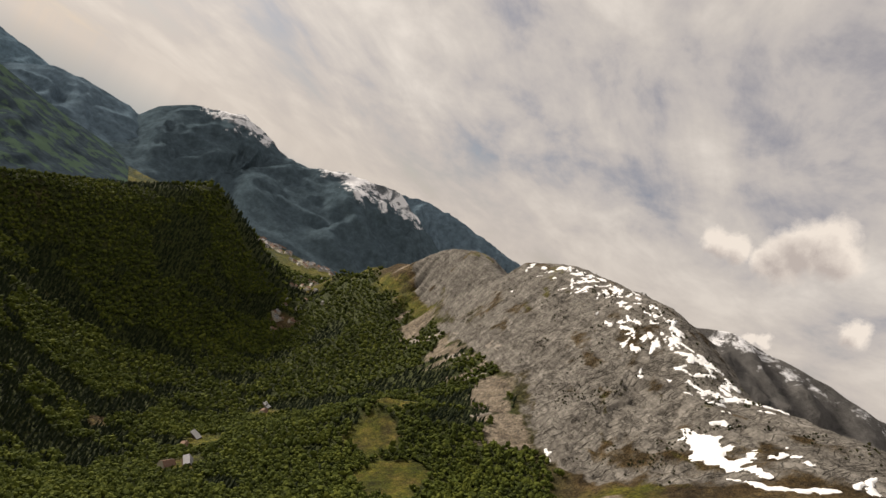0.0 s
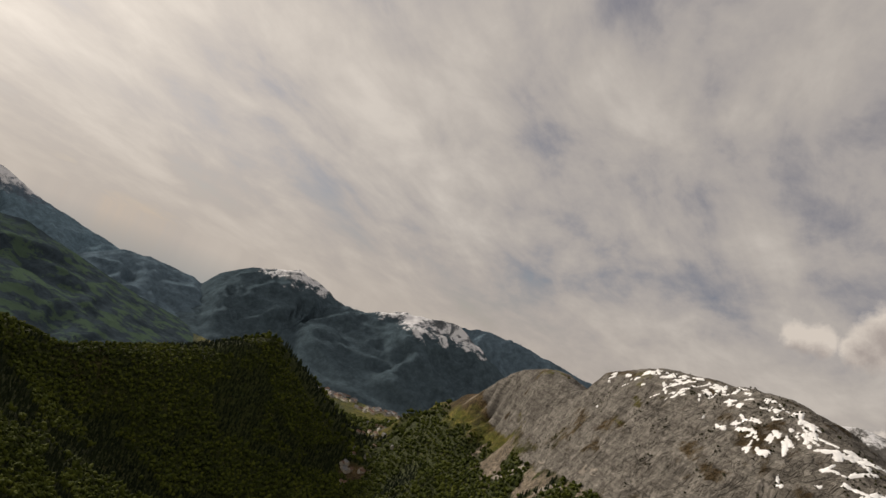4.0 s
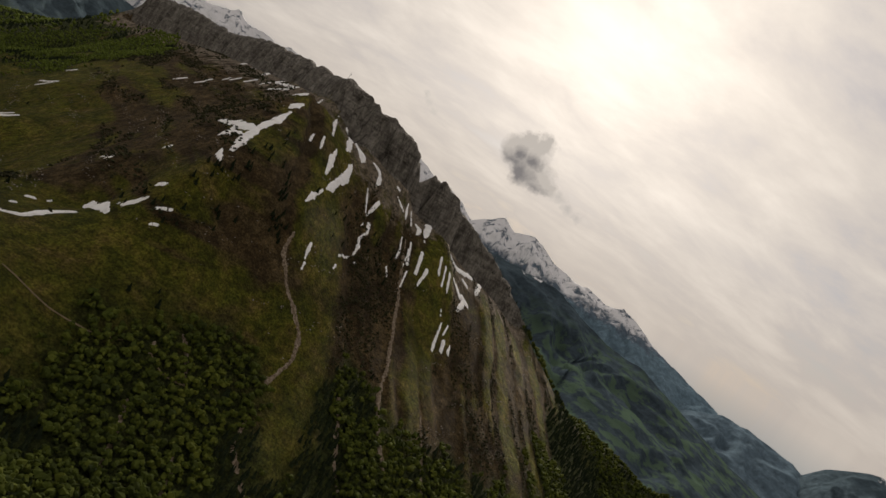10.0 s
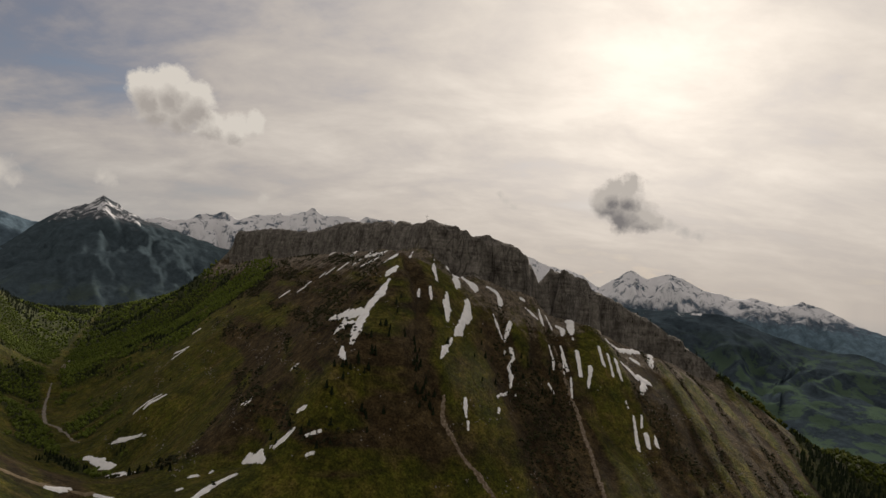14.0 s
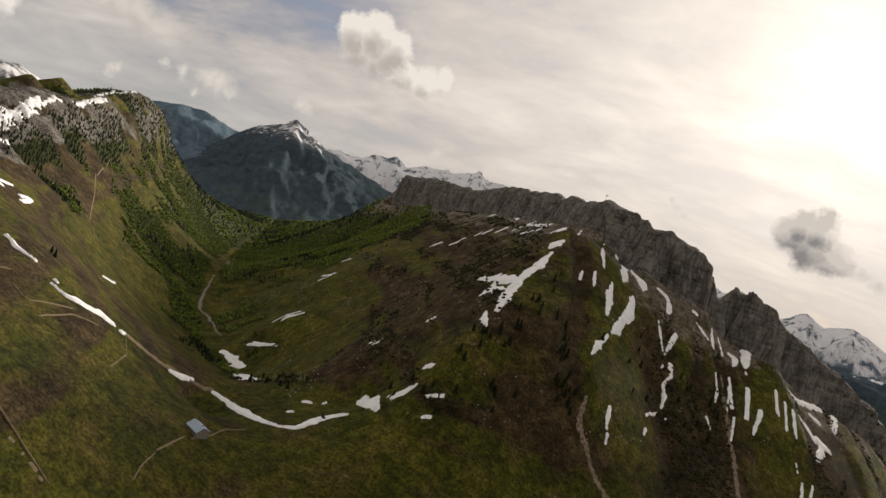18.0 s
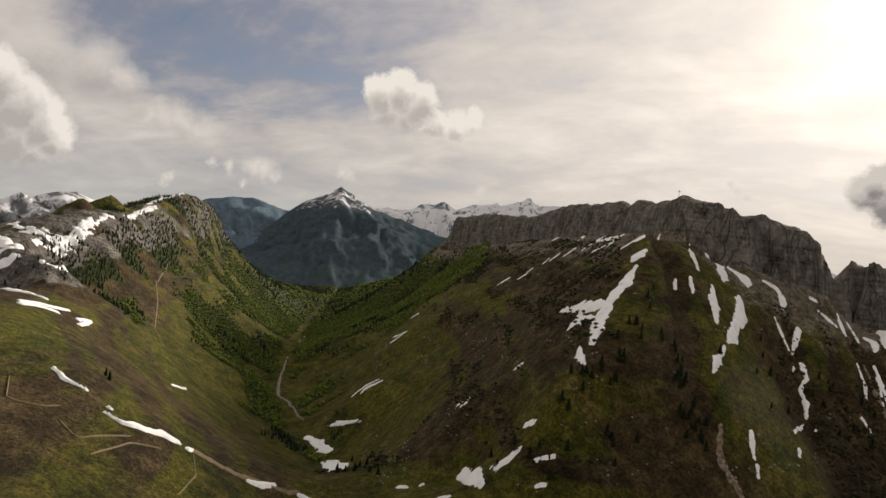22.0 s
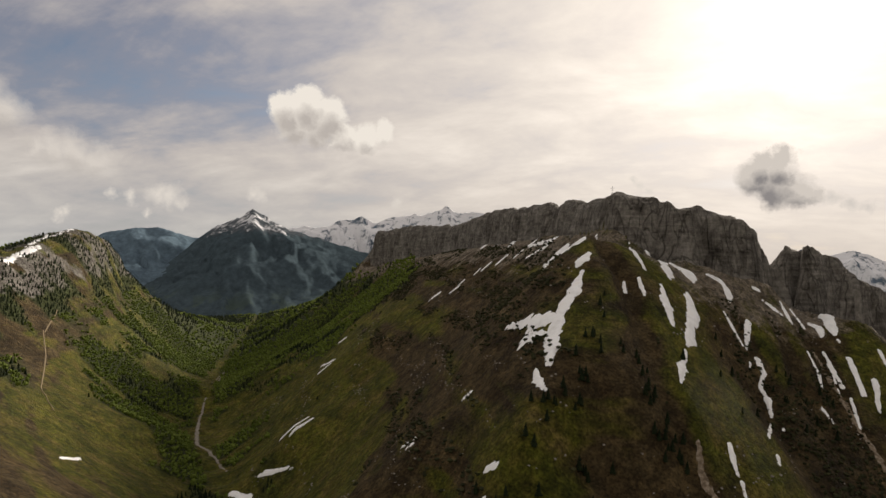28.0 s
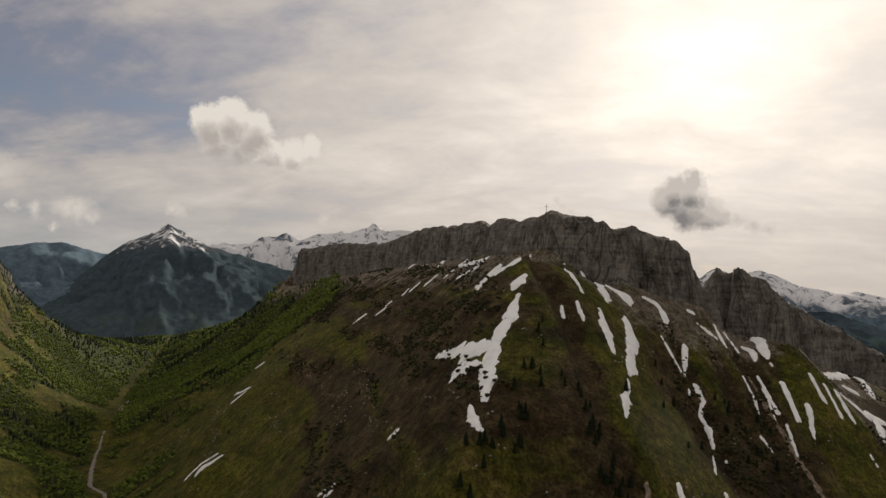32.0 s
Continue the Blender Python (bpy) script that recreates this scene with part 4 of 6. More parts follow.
def box(x0, y0, z0, x1, y1, z1, bevel=0.0):
    bm = bmesh.new()
    bmesh.ops.create_cube(bm, size=1.0, matrix=Matrix.LocRotScale(((x0 + x1) / 2, (y0 + y1) / 2, (z0 + z1) / 2), None, (abs(x1 - x0), abs(y1 - y0), abs(z1 - z0))))
    if bevel:
        bmesh.ops.bevel(bm, geom=bm.edges[:], offset=bevel, segments=1, affect="EDGES")
    return bm


def ground_at(x, y):
    return float(height([x], [y])[0])


MAT_SCREE = simple("scree_stones", [(0.32, (0.075, 0.052, 0.032)), (0.5, (0.19, 0.145, 0.10)), (0.7, (0.36, 0.30, 0.235))], 0.5, 0.95, 0.8, 0.6, 9)
MAT_PATH = simple("trodden_earth", [(0.3, (0.14, 0.105, 0.06)), (0.7, (0.26, 0.20, 0.125))], 0.6, 0.95, 0.3, 0.2)
MAT_BED = simple("stream_gravel", [(0.3, (0.16, 0.135, 0.105)), (0.5, (0.24, 0.21, 0.175)), (0.75, (0.36, 0.33, 0.29))], 0.4, 0.9, 0.7, 0.5, 9)


def drape(name, spine, material, thick, seed, uneven=0.35, step=2.2, across=7):
    """A sheet with an uneven outline that lies on the ground along a spine of (x, y, half width); thick at the middle, thin at the rim."""
    sp = np.array(spine, float)
    seg = np.concatenate([[0], np.cumsum(np.linalg.norm(np.diff(sp[:, :2], axis=0), axis=1))])
    n = max(5, min(90, int(seg[-1] / step) + 2))
    s = np.linspace(0, seg[-1], n)
    c = np.stack([np.interp(s, seg, sp[:, k]) for k in range(3)], 1)
    if n > 8:
        c[1:-1, :2] = (c[:-2, :2] + 2 * c[1:-1, :2] + c[2:, :2]) / 4
    t = np.gradient(c[:, :2], axis=0)
    t /= np.linalg.norm(t, axis=1)[:, None] + 1e-9
    nr = np.stack([-t[:, 1], t[:, 0]], 1)
    ends = np.clip(np.minimum(s, seg[-1] - s) / (c[:, 2] * 0.9 + 0.3), 0.03, 1) ** 0.7
    lw = c[:, 2] * ends * (1 + 2 * uneven * fbm(s / 6.0, s * 0 + seed * 3.7, 5, seed, 0.7))
    rw = c[:, 2] * ends * (1 + 2 * uneven * fbm(s / 6.0, s * 0 - seed * 5.1, 5, seed + 7, 0.7))
    v = np.linspace(-1, 1, across)
    off = np.where(v[None] < 0, lw[:, None] * v[None], rw[:, None] * v[None])
    x = c[:, 0][:, None] + nr[:, 0][:, None] * off
    y = c[:, 1][:, None] + nr[:, 1][:, None] * off
    g = height(x, y).reshape(x.shape)
    top = g + thick * (0.25 + 0.75 * np.sqrt(np.clip(1 - v[None] ** 2, 0, 1))) * (0.8 + 0.5 * fbm(x / 9, y / 9, 3, seed)) + 0.55
    top[:, 0] = g[:, 0] - 0.8
    top[:, -1] = g[:, -1] - 0.8
    co = np.stack([x, y, top], -1).reshape(-1, 3)
    i, j = np.meshgrid(np.arange(n - 1), np.arange(across - 1), indexing="ij")
    q = np.stack([i * across + j, (i + 1) * across + j, (i + 1) * across + j + 1, i * across + j + 1], -1).reshape(-1, 4)
    org = co.mean(0)
    me = mesh_of(name, co - org, q.ravel(), np.full(len(q), 4), [material])
    me.shade_smooth()
    ob = new(name, me)
    ob.location = org
    return ob


def islands(used):
    """Numbers the connected pieces of a grid of cells."""
    lab = np.where(used, np.arange(1, used.size + 1).reshape(used.shape), 0)
    while True:
        old = lab.copy()
        for ax in (0, 1):
            for way in (1, -1):
                near = np.roll(lab, way, ax)
                if ax == 0:
                    near[0 if way == 1 else -1] = 0
                else:
                    near[:, 0 if way == 1 else -1] = 0
                lab = np.where(used, np.maximum(lab, near), 0)
        if (lab == old).all():
            return lab


def patch_sheet(name, spine, material, thick, seed, ragged=1.0, smallest=6):
    """Patches with a ragged outline lying on the ground along a spine of (x, y, half width); each separate piece is an object."""
    sp = np.array(spine, float)
    sp[:, 2] *= 1.0
    wide = sp[:, 2].max()
    cell = min(max(0.75, wide / 6), 2.2)
    lo, hi = sp[:, :2].min(0) - wide * 1.9 - 2, sp[:, :2].max(0) + wide * 1.9 + 2
    gx, gy = np.arange(lo[0], hi[0], cell), np.arange(lo[1], hi[1], cell)
    x, y = np.meshgrid(gx, gy, indexing="ij")
    d = np.full(x.shape, 9.0)
    for a, b in zip(sp[:-1], sp[1:]):
        v = b[:2] - a[:2]
        t = np.clip(((x - a[0]) * v[0] + (y - a[1]) * v[1]) / (v @ v + 1e-9), 0, 1)
        d = np.minimum(d, np.hypot(x - a[0] - t * v[0], y - a[1] - t * v[1]) / (a[2] + t * (b[2] - a[2])))
    k = max(1.2, wide)
    d = d + ragged * (fbm(x / (1.6 * k), y / (1.6 * k), 2, seed) + 0.6 * fbm(x / (0.5 * k), y / (0.5 * k), 3, seed + 5))
    g = height(x, y).reshape(x.shape)
    d = d + 4.0 * np.clip(np.hypot(*np.gradient(g, cell)) - 1.5, 0, 1)
    ux, uy = np.gradient(d, cell)
    inside = d < 1.0
    used = inside[:-1, :-1] & inside[1:, :-1] & inside[1:, 1:] | (inside[:-1, :-1] & inside[:-1, 1:] & inside[1:, 1:])
    if used.sum() < 4:
        return []
    lab = islands(used)
    kinds, sizes = np.unique(lab[lab > 0], return_counts=True)
    n = len(gy)
    made = []
    for piece, size in zip(kinds, sizes):
        if size < smallest and size < sizes.max():
            continue
        i, j = np.nonzero(lab == piece)
        q = np.stack([i * n + j, (i + 1) * n + j, (i + 1) * n + j + 1, i * n + j + 1], 1)
        ids, q = np.unique(q, return_inverse=True)
        q = q.reshape(-1, 4)
        px, py, pd = x.ravel()[ids], y.ravel()[ids], d.ravel()[ids]
        # draw the outermost corners onto the outline
        rim = np.bincount(q.ravel(), minlength=len(ids)) < 4
        steep2 = ux.ravel()[ids] ** 2 + uy.ravel()[ids] ** 2 + 1e-6
        pull = np.where(rim, (1.0 - pd) / steep2, 0.0)
        most = 0.8 * cell / np.sqrt(steep2)
        pull = np.clip(pull, -most, most)
        px, py = px + pull * ux.ravel()[ids], py + pull * uy.ravel()[ids]
        pz = height(px, py) + np.where(rim, -0.15, 0.55 + thick * np.sqrt(np.clip(1.05 - pd, 0, 1)))
        co = np.stack([px, py, pz], 1)
        org = co.mean(0)
        me = mesh_of(name, co - org, q.ravel(), np.full(len(q), 4), [material])
        me.shade_smooth()
        ob = new(name, me)
        ob.location = org
        made.append(ob)
    return made


# ---- snow left in hollows and gullies, stone runs, stream bed and paths: (x, y, half width) along each ----
SNOW_A = [
    [(-89.5, 840.2, 3.2), (-67.2, 810.1, 2.7)],
    [(-91.1, 807.8, 1.9), (-79.3, 807.1, 2.6)],
    [(-156, 885, 1.5), (-150.5, 892.1, 1.7)],
    [(-146.2, 878.6, 1.5), (-136.5, 882.2, 1.7)],
    [(-127.9, 861.4, 1.6), (-117.3, 868.9, 2.1)],
    [(-106.4, 838.2, 1.6), (-98.2, 845.2, 1.8)],
    [(-173.9, 887.6, 1.7), (-168.1, 890.9, 1.3)],
    [(-182.7, 879.4, 1.3), (-172, 879.8, 1.7)],
    [(-212.3, 905.3, 1.3), (-199.6, 906.6, 2.2)],
    [(120.7, 715.6, 1), (126.8, 695, 1.5)],
    [(149.3, 719.1, 4.8), (148.3, 699.9, 3.7)],
    [(170.5, 727.6, 1.7), (169.8, 712.7, 2.1)],
    [(133.7, 677.7, 1.3), (137.4, 655.8, 2.2)],
    [(139.2, 646.2, 1.1), (137.4, 627.2, 1.4)],
    [(151.3, 678.9, 2.3), (149.9, 653.9, 1.4)]]
SNOW_B = [
    [(111.3, 627.2, 1.2), (118.6, 617.9, 1.2)],
    [(200.7, 748.1, 2.2), (215.5, 747.6, 4), (247.4, 777.2, 3.7)],
    [(282.4, 845.4, 3.1), (256.2, 758.2, 3.7)],
    [(228.5, 744.9, 2.7), (238.2, 745.6, 2.2)],
    [(177.5, 694.7, 1.8), (179.5, 680.3, 2)],
    [(187.5, 693.4, 1.8), (188.8, 674.3, 1.6)],
    [(195.9, 694.9, 2.1), (198.2, 677.7, 1.6)],
    [(207.7, 707.9, 2.5), (223.3, 708.2, 4.7)],
    [(228.2, 710.8, 4.3), (240.1, 715, 3.9)],
    [(231.2, 704.9, 3.4), (221.9, 683.4, 1.7)],
    [(163.3, 668, 2.4), (157.6, 648.7, 1.5)],
    [(151.4, 678.8, 2.8), (151.6, 655.6, 1.5)],
    [(202.9, 646.6, 1.2), (198, 609.7, 2.2)],
    [(212.1, 650.2, 1), (208.7, 637, 1.5)]]
SNOW_C = [
    [(211.7, 630.8, 2.7), (210, 619.1, 1.7)],
    [(221.3, 633.8, 1.6), (219.6, 622.7, 2.7)],
    [(336.5, 869.2, 1.6), (360.1, 876.9, 2.2)],
    [(172.6, 720.5, 1.7), (173.6, 715.9, 1.3)],
    [(197.6, 656.3, 1), (199, 650.8, 1.2)],
    [(-120.5, 483.1, 3), (-106.8, 449.6, 3.7), (-99.2, 439, 2.1)],
    [(-329.7, 761.5, 1.4), (-327.9, 788.4, 2), (-311.9, 786.2, 1.7)],
    [(-331.4, 722.1, 1.6), (-311.3, 717, 2.4), (-294.3, 712.9, 1.1)],
    [(-364.4, 938.9, 1.7), (-342, 921.5, 2)],
    [(-453.2, 510.5, 2.4), (-471.1, 535.4, 2)],
    [(-463.4, 468.4, 3.6), (-466.5, 500.7, 2.7)],
    [(-627.6, 621.4, 5.7), (-625.1, 636.2, 3.6)],
    [(-401.6, 560.8, 1.6), (-415.2, 594.1, 1.4)]]
SNOW_D = [
    [(458, -159.6, 2.1), (441.8, -168.7, 4.1), (402, -179.9, 8.9), (374.1, -190.6, 8.5), (348.5, -199.1, 2.3)],
    [(386.3, -193.8, 3.1), (384.8, -207.3, 3.4), (377.1, -218.8, 1.2)],
    [(452.9, -180.6, 1.7), (445.9, -193, 2.8)],
    [(361.1, -181.3, 1.2), (336.3, -195.7, 2), (328.6, -213.5, 2.8), (326.8, -230, 2.3)],
    [(331.2, -235.6, 3.2), (347, -250.1, 2.1)],
    [(326.7, -240.5, 3.7), (329.4, -249.2, 3.8)],
    [(404.1, -214.1, 1.6), (394.9, -216.6, 1.3)],
    [(364.5, -217.5, 1.5), (359.4, -220.1, 1.3)],
    [(543, -168.8, 2), (542.1, -183.4, 1.8)],
    [(518, -179.3, 2.3), (509.3, -190.8, 4.2), (508.7, -202.1, 3.1)],
    [(535.6, -194, 2.8), (529, -204.3, 2)]]
SNOW_E = [
    [(557.5, -156.6, 1.8), (559, -160.4, 1.6)],
    [(490.9, -180.2, 1.8), (490.4, -191.5, 2.2)],
    [(453.7, -161.2, 1.4), (448.9, -165, 1.5)],
    [(479.3, -77.6, 1.4), (460.3, -84, 1.6)],
    [(-781, 665, 4.2), (-695.8, 622.5, 6.1), (-679.7, 630.9, 3)],
    [(-681.3, 607, 3), (-672.7, 632.2, 4.5)],
    [(-779.6, 705.2, 3.5), (-749.5, 720.5, 6), (-744.6, 757.5, 3.5)],
    [(-790.9, 740.2, 3.1), (-756.2, 741.2, 4.3), (-786.6, 798, 3.2)],
    [(-672.3, 590.4, 3.3), (-662.4, 607, 4.4)],
    [(-728, 682, 3.7), (-739.2, 725.6, 4.2)],
    [(-742.2, 735.2, 3.4), (-773.3, 797.2, 3.2)],
    [(-631, 630.5, 2.9), (-634.7, 646.8, 3.7)],
    [(-793.4, 817.6, 2.8), (-832.2, 890.4, 4)]]
SNOW_F = [
    [(-838.7, 924.1, 3.6), (-913.3, 1058.2, 4.7)],
    [(-827.2, 725.4, 6.4), (-769.3, 712.1, 3.4)],
    [(-750.5, 706.1, 4.2), (-750.2, 745, 6.1), (-791.1, 814.1, 3.7)],
    [(-756, 757.2, 2.6), (-802.2, 820, 3.8)],
    [(-834.5, 914.2, 2.6), (-910.8, 1041.3, 4.6)],
    [(-890.4, 871.3, 2.6), (-881, 879, 3.1)],
    [(-653.6, 579, 2.8), (-555.2, 533.7, 4.3), (-515.9, 527.5, 2.9)],
    [(-474.6, 477, 3.7), (-482, 508.1, 2.7), (-484, 526.3, 1.7)],
    [(-466.7, 520.3, 2.2), (-477.9, 542.8, 2)],
    [(-697.9, 612.1, 3), (-676.6, 627.8, 3.7)],
    [(-729.7, 698.8, 2.5), (-740.1, 746.6, 3)],
    [(-629.5, 619.4, 3.2), (-626.5, 637.9, 2.9)],
    [(-920.8, 1043.1, 2.9), (-1009.8, 1228.1, 3.4)]]
FACE_SNOW_A = [
    [(-27, 722, 1.4), (-44, 641, 7.1), (-56, 758, 7.3), (-65, 743, 6.5), (-70, 716, 2.0)],
    [(-36, 614, 1.7), (-41, 606, 4.9), (-44, 600, 1.8)],
    [(-41, 593, 1.5), (-47, 572, 5.1), (-53, 557, 4.6), (-56, 547, 5.0), (-58, 531, 5.4), (-58, 517, 3.1), (-59, 509, 2.3)],
    [(-66, 511, 0.8), (-64, 499, 2.4), (-60, 485, 1.8)],
    [(-61, 482, 0.8), (-59, 481, 0.8)],
    [(-55, 830, 2.9), (-59, 831, 1.0)],
    [(-55, 807, 2.7), (-68, 807, 5.5), (-75, 803, 2.7)],
    [(-86, 848, 2.9), (-93, 850, 3.0)],
    [(-114, 953, 4.3), (-118, 911, 3.2)]]
FACE_SNOW_B = [
    [(-138, 1007, 2.7), (-143, 973, 2.6)],
    [(-156, 1030, 2.9), (-166, 1015, 2.8)],
    [(-3, 694, 1.0), (-2, 643, 2.5), (1, 625, 1.5)],
    [(11, 698, 1.7), (19, 704, 4.0), (21, 655, 4.2), (21, 645, 1.5)],
    [(20, 704, 2.9), (30, 677, 4.4), (40, 672, 4.8), (41, 667, 1.6)],
    [(25, 704, 0.9), (26, 704, 0.8)],
    [(-4, 605, 1.3), (-3, 595, 1.6), (-2, 586, 0.8)],
    [(12, 617, 1.9), (12, 595, 4.1), (13, 580, 1.7), (13, 570, 0.8)],
    [(33, 643, 2.1), (33, 622, 4.4), (26, 593, 3.2), (24, 579, 3.5), (20, 567, 0.8)]]
FACE_SNOW_C = [
    [(18, 560, 1.0), (12, 537, 2.4), (9, 521, 0.8)],
    [(-14, 602, 1.2), (-14, 593, 1.4)],
    [(53, 683, 1.0), (65, 686, 2.5), (69, 680, 3.8), (67, 672, 1.4)],
    [(60, 656, 1.0), (64, 646, 2.0), (70, 636, 1.0)],
    [(78, 663, 1.9), (75, 651, 2.1), (70, 636, 0.8)],
    [(72, 632, 0.8), (70, 625, 0.8)],
    [(78, 635, 2.4), (79, 627, 1.7), (74, 616, 1.4), (76, 606, 2.1), (74, 592, 0.8), (56, 536, 0.8)],
    [(92, 704, 1.3), (97, 704, 0.8)],
    [(97, 698, 0.9), (105, 696, 1.8), (111, 695, 1.0)]]
FACE_SNOW_D = [
    [(114, 711, 1.2), (115, 699, 2.4), (117, 690, 1.2)],
    [(69, 707, 1.5), (70, 706, 1.1)],
    [(133, 704, 2.5), (139, 702, 3.6), (137, 692, 1.5)],
    [(104, 659, 0.8), (105, 653, 0.8)],
    [(120, 670, 1.1), (123, 658, 2.0), (122, 649, 1.1)],
    [(134, 669, 1.6), (134, 660, 1.0), (133, 648, 0.8)],
    [(149, 693, 1.2), (150, 690, 1.0)],
    [(30, 506, 1.6), (30, 499, 1.8), (30, 492, 1.2)],
    [(32, 491, 1.0), (32, 485, 0.8)],
    [(78, 583, 0.9), (77, 579, 0.8)],
    [(58, 528, 1.0), (56, 517, 0.8)],
    [(-110, 547, 1.2), (-106, 547, 1.6)]]
FACE_SNOW_E = [
    [(-83, 463, 0.8), (-81, 460, 0.9)],
    [(-140, 532, 1.2), (-133, 528, 1.2)],
    [(-313, 749, 1.6), (-306, 758, 2.1), (-299, 769, 1.5)],
    [(-381, 989, 2.0), (-343, 939, 1.8)],
    [(-384, 1063, 2.1), (-373, 1061, 2.1)],
    [(-327, 724, 1.4), (-290, 709, 0.9)],
    [(-307, 367, 1.4), (-294, 365, 2.2), (-289, 366, 0.9)],
    [(-289, 366, 0.9), (-284, 368, 0.9)],
    [(-265, 361, 1.2), (-255, 363, 1.7), (-251, 374, 2.1), (-249, 384, 3.0), (-245, 390, 1.3)],
    [(-269, 366, 0.8), (-263, 367, 0.8)],
    [(-241, 392, 1.7), (-240, 395, 1.8)],
    [(-221, 418, 1.8), (-217, 424, 2.5), (-217, 438, 1.5)]]
FACE_SNOW_F = [
    [(-204, 444, 1.5), (-192, 444, 3.2), (-179, 436, 4.1), (-162, 425, 2.6), (-146, 417, 1.3)],
    [(-145, 416, 1.3), (-135, 418, 2.1), (-132, 429, 4.3), (-128, 439, 3.9), (-121, 442, 2.6), (-114, 440, 0.8)],
    [(-122, 482, 2.9), (-117, 482, 4.3), (-102, 445, 1.5)],
    [(-93, 447, 3.1), (-89, 447, 2.6), (-87, 448, 2.2), (-84, 450, 1.6)],
    [(-97, 448, 1.5), (-95, 446, 1.0)],
    [(-81, 441, 0.8), (-80, 439, 0.8)],
    [(-75, 442, 0.8), (-70, 443, 1.2), (-65, 444, 0.8)],
    [(-70, 441, 0.8), (-64, 438, 0.8)],
    [(-71, 433, 1.0), (-67, 434, 1.0)]]
FACE_SNOW_G = [
    [(-84, 462, 2.1), (-80, 459, 1.5)],
    [(-156, 470, 1.5), (-150, 470, 1.2)],
    [(-154, 446, 1.3), (-151, 448, 1.3)],
    [(-143, 472, 1.0), (-141, 474, 0.9)],
    [(-108, 490, 0.8), (-101, 478, 0.9)],
    [(-147, 542, 1.1), (-136, 537, 1.1)],
    [(-107, 502, 0.8), (-99, 496, 0.8)],
    [(-64, 419, 0.8), (-62, 420, 0.8)],
    [(-29, 451, 0.8), (-27, 450, 0.8)],
    [(-352, 708, 3.8), (-335, 700, 4.6), (-321, 689, 6.6), (-311, 681, 5.4)],
    [(-275, 614, 8.6), (-256, 594, 9.4)]]
BROKEN_SNOW_A = [
    [(-57, 552, 2.0), (-66, 559, 4.3), (-79, 576, 2.7), (-87, 586, 1.6)],
    [(-59, 540, 3.3), (-72, 549, 4.0), (-77, 545, 1.4)],
    [(-63, 551, 1.6), (-74, 560, 2.2)]]
STREAMBED_A = [
    [(-359, 722, 2.2), (-392, 772, 3.1), (-471, 866, 6.8), (-511, 900, 9.3), (-549, 958, 8.0), (-587, 1023, 6.4), (-641, 1128, 2.9), (-673, 1195, 2.2), (-756, 1384, 5.8), (-692, 1214, 1.2), (-800, 1430, 1.3), (-924, 1705, 1.4)],
    [(-296, 661, 2.0), (-326, 690, 2.2), (-359, 722, 2.0)]]
PATHS_A = [
    [(-236.3, 328.9, 0.35), (-242.3, 355.2, 0.35), (-237.7, 370, 0.35)],
    [(-731.2, 882.7, 0.99), (-674.6, 829.5, 1.12), (-564.9, 710.6, 0.76), (-513.1, 672.4, 0.59)],
    [(-788.6, 966.2, 0.9), (-726.6, 880.8, 0.99)],
    [(-306.5, 344.7, 0.35), (-286.3, 328.7, 0.35), (-276.4, 336.4, 0.35), (-274, 344.7, 0.35)],
    [(-263.6, 336.4, 0.35), (-248.7, 332.6, 0.35), (-248, 347.3, 0.35), (-246.1, 359.1, 0.35)],
    [(-27.4, 374.9, 0.35), (-14.3, 368.4, 0.35), (0.9, 374, 0.36)],
    [(-113.2, 358.8, 0.35), (-83.5, 356, 0.35), (-60.7, 360.4, 0.35), (-42.8, 369.7, 0.35)],
    [(-184.8, 267.6, 0.35), (-171.4, 268.1, 0.35), (-156.7, 268.4, 0.35)]]
PATHS_B = [
    [(-237.8, 392.6, 0.35), (-219.6, 373.6, 0.35), (-209.2, 350.1, 0.35)],
    [(-159, 353, 0.5), (-158, 368, 0.5), (-161, 388, 0.5), (-156, 401, 0.5)],
    [(-157, 324, 0.5), (-158, 334, 0.5), (-161, 350, 0.5)],
    [(-149, 302, 0.5), (-153, 311, 0.3), (-156, 323, 0.3)]]
SCARS_A = [
    [(-178, 264, 0.5), (-171, 266, 1.0), (-163, 267, 1.0), (-155, 267, 0.5)],
    [(-240, 396, 2.0), (-232, 407, 2.0), (-224, 420, 2.0), (-214, 436, 2.0), (-206, 445, 1.8)]]
GULLIES_A = [
    [(12, 501, 1.2), (14, 482, 1.7), (26, 468, 1.7), (40, 462, 2.1), (54, 452, 2.4), (56, 436, 1.5), (45, 412, 1.6)],
    [(126, 676, 1.6), (141, 611, 2.1), (143, 527, 2.0), (140, 486, 2.4), (147, 457, 2.4), (159, 432, 2.4)],
    [(104, 462, 2.1), (110, 443, 2.4), (116, 416, 2.4), (128, 398, 1.1)],
    [(-17, 396, 1.7), (-8, 388, 1.9), (0, 375, 1.4)],
    [(-23, 347, 1.3), (-19, 333, 1.6), (-15, 309, 1.3), (-15, 290, 0.8)],
    [(44, 383, 1.1), (42, 366, 1.5), (52, 354, 1.9), (60, 345, 1.9)]]
GULLIES_B = [
    [(12, 343, 0.9), (17, 329, 1.7), (18, 316, 2.0)],
    [(-28, 382, 1.1), (-27, 374, 0.9), (-13, 370, 0.6), (0, 374, 0.8)],
    [(193, 521, 1.7), (200, 486, 1.1), (205, 450, 1.7)]]
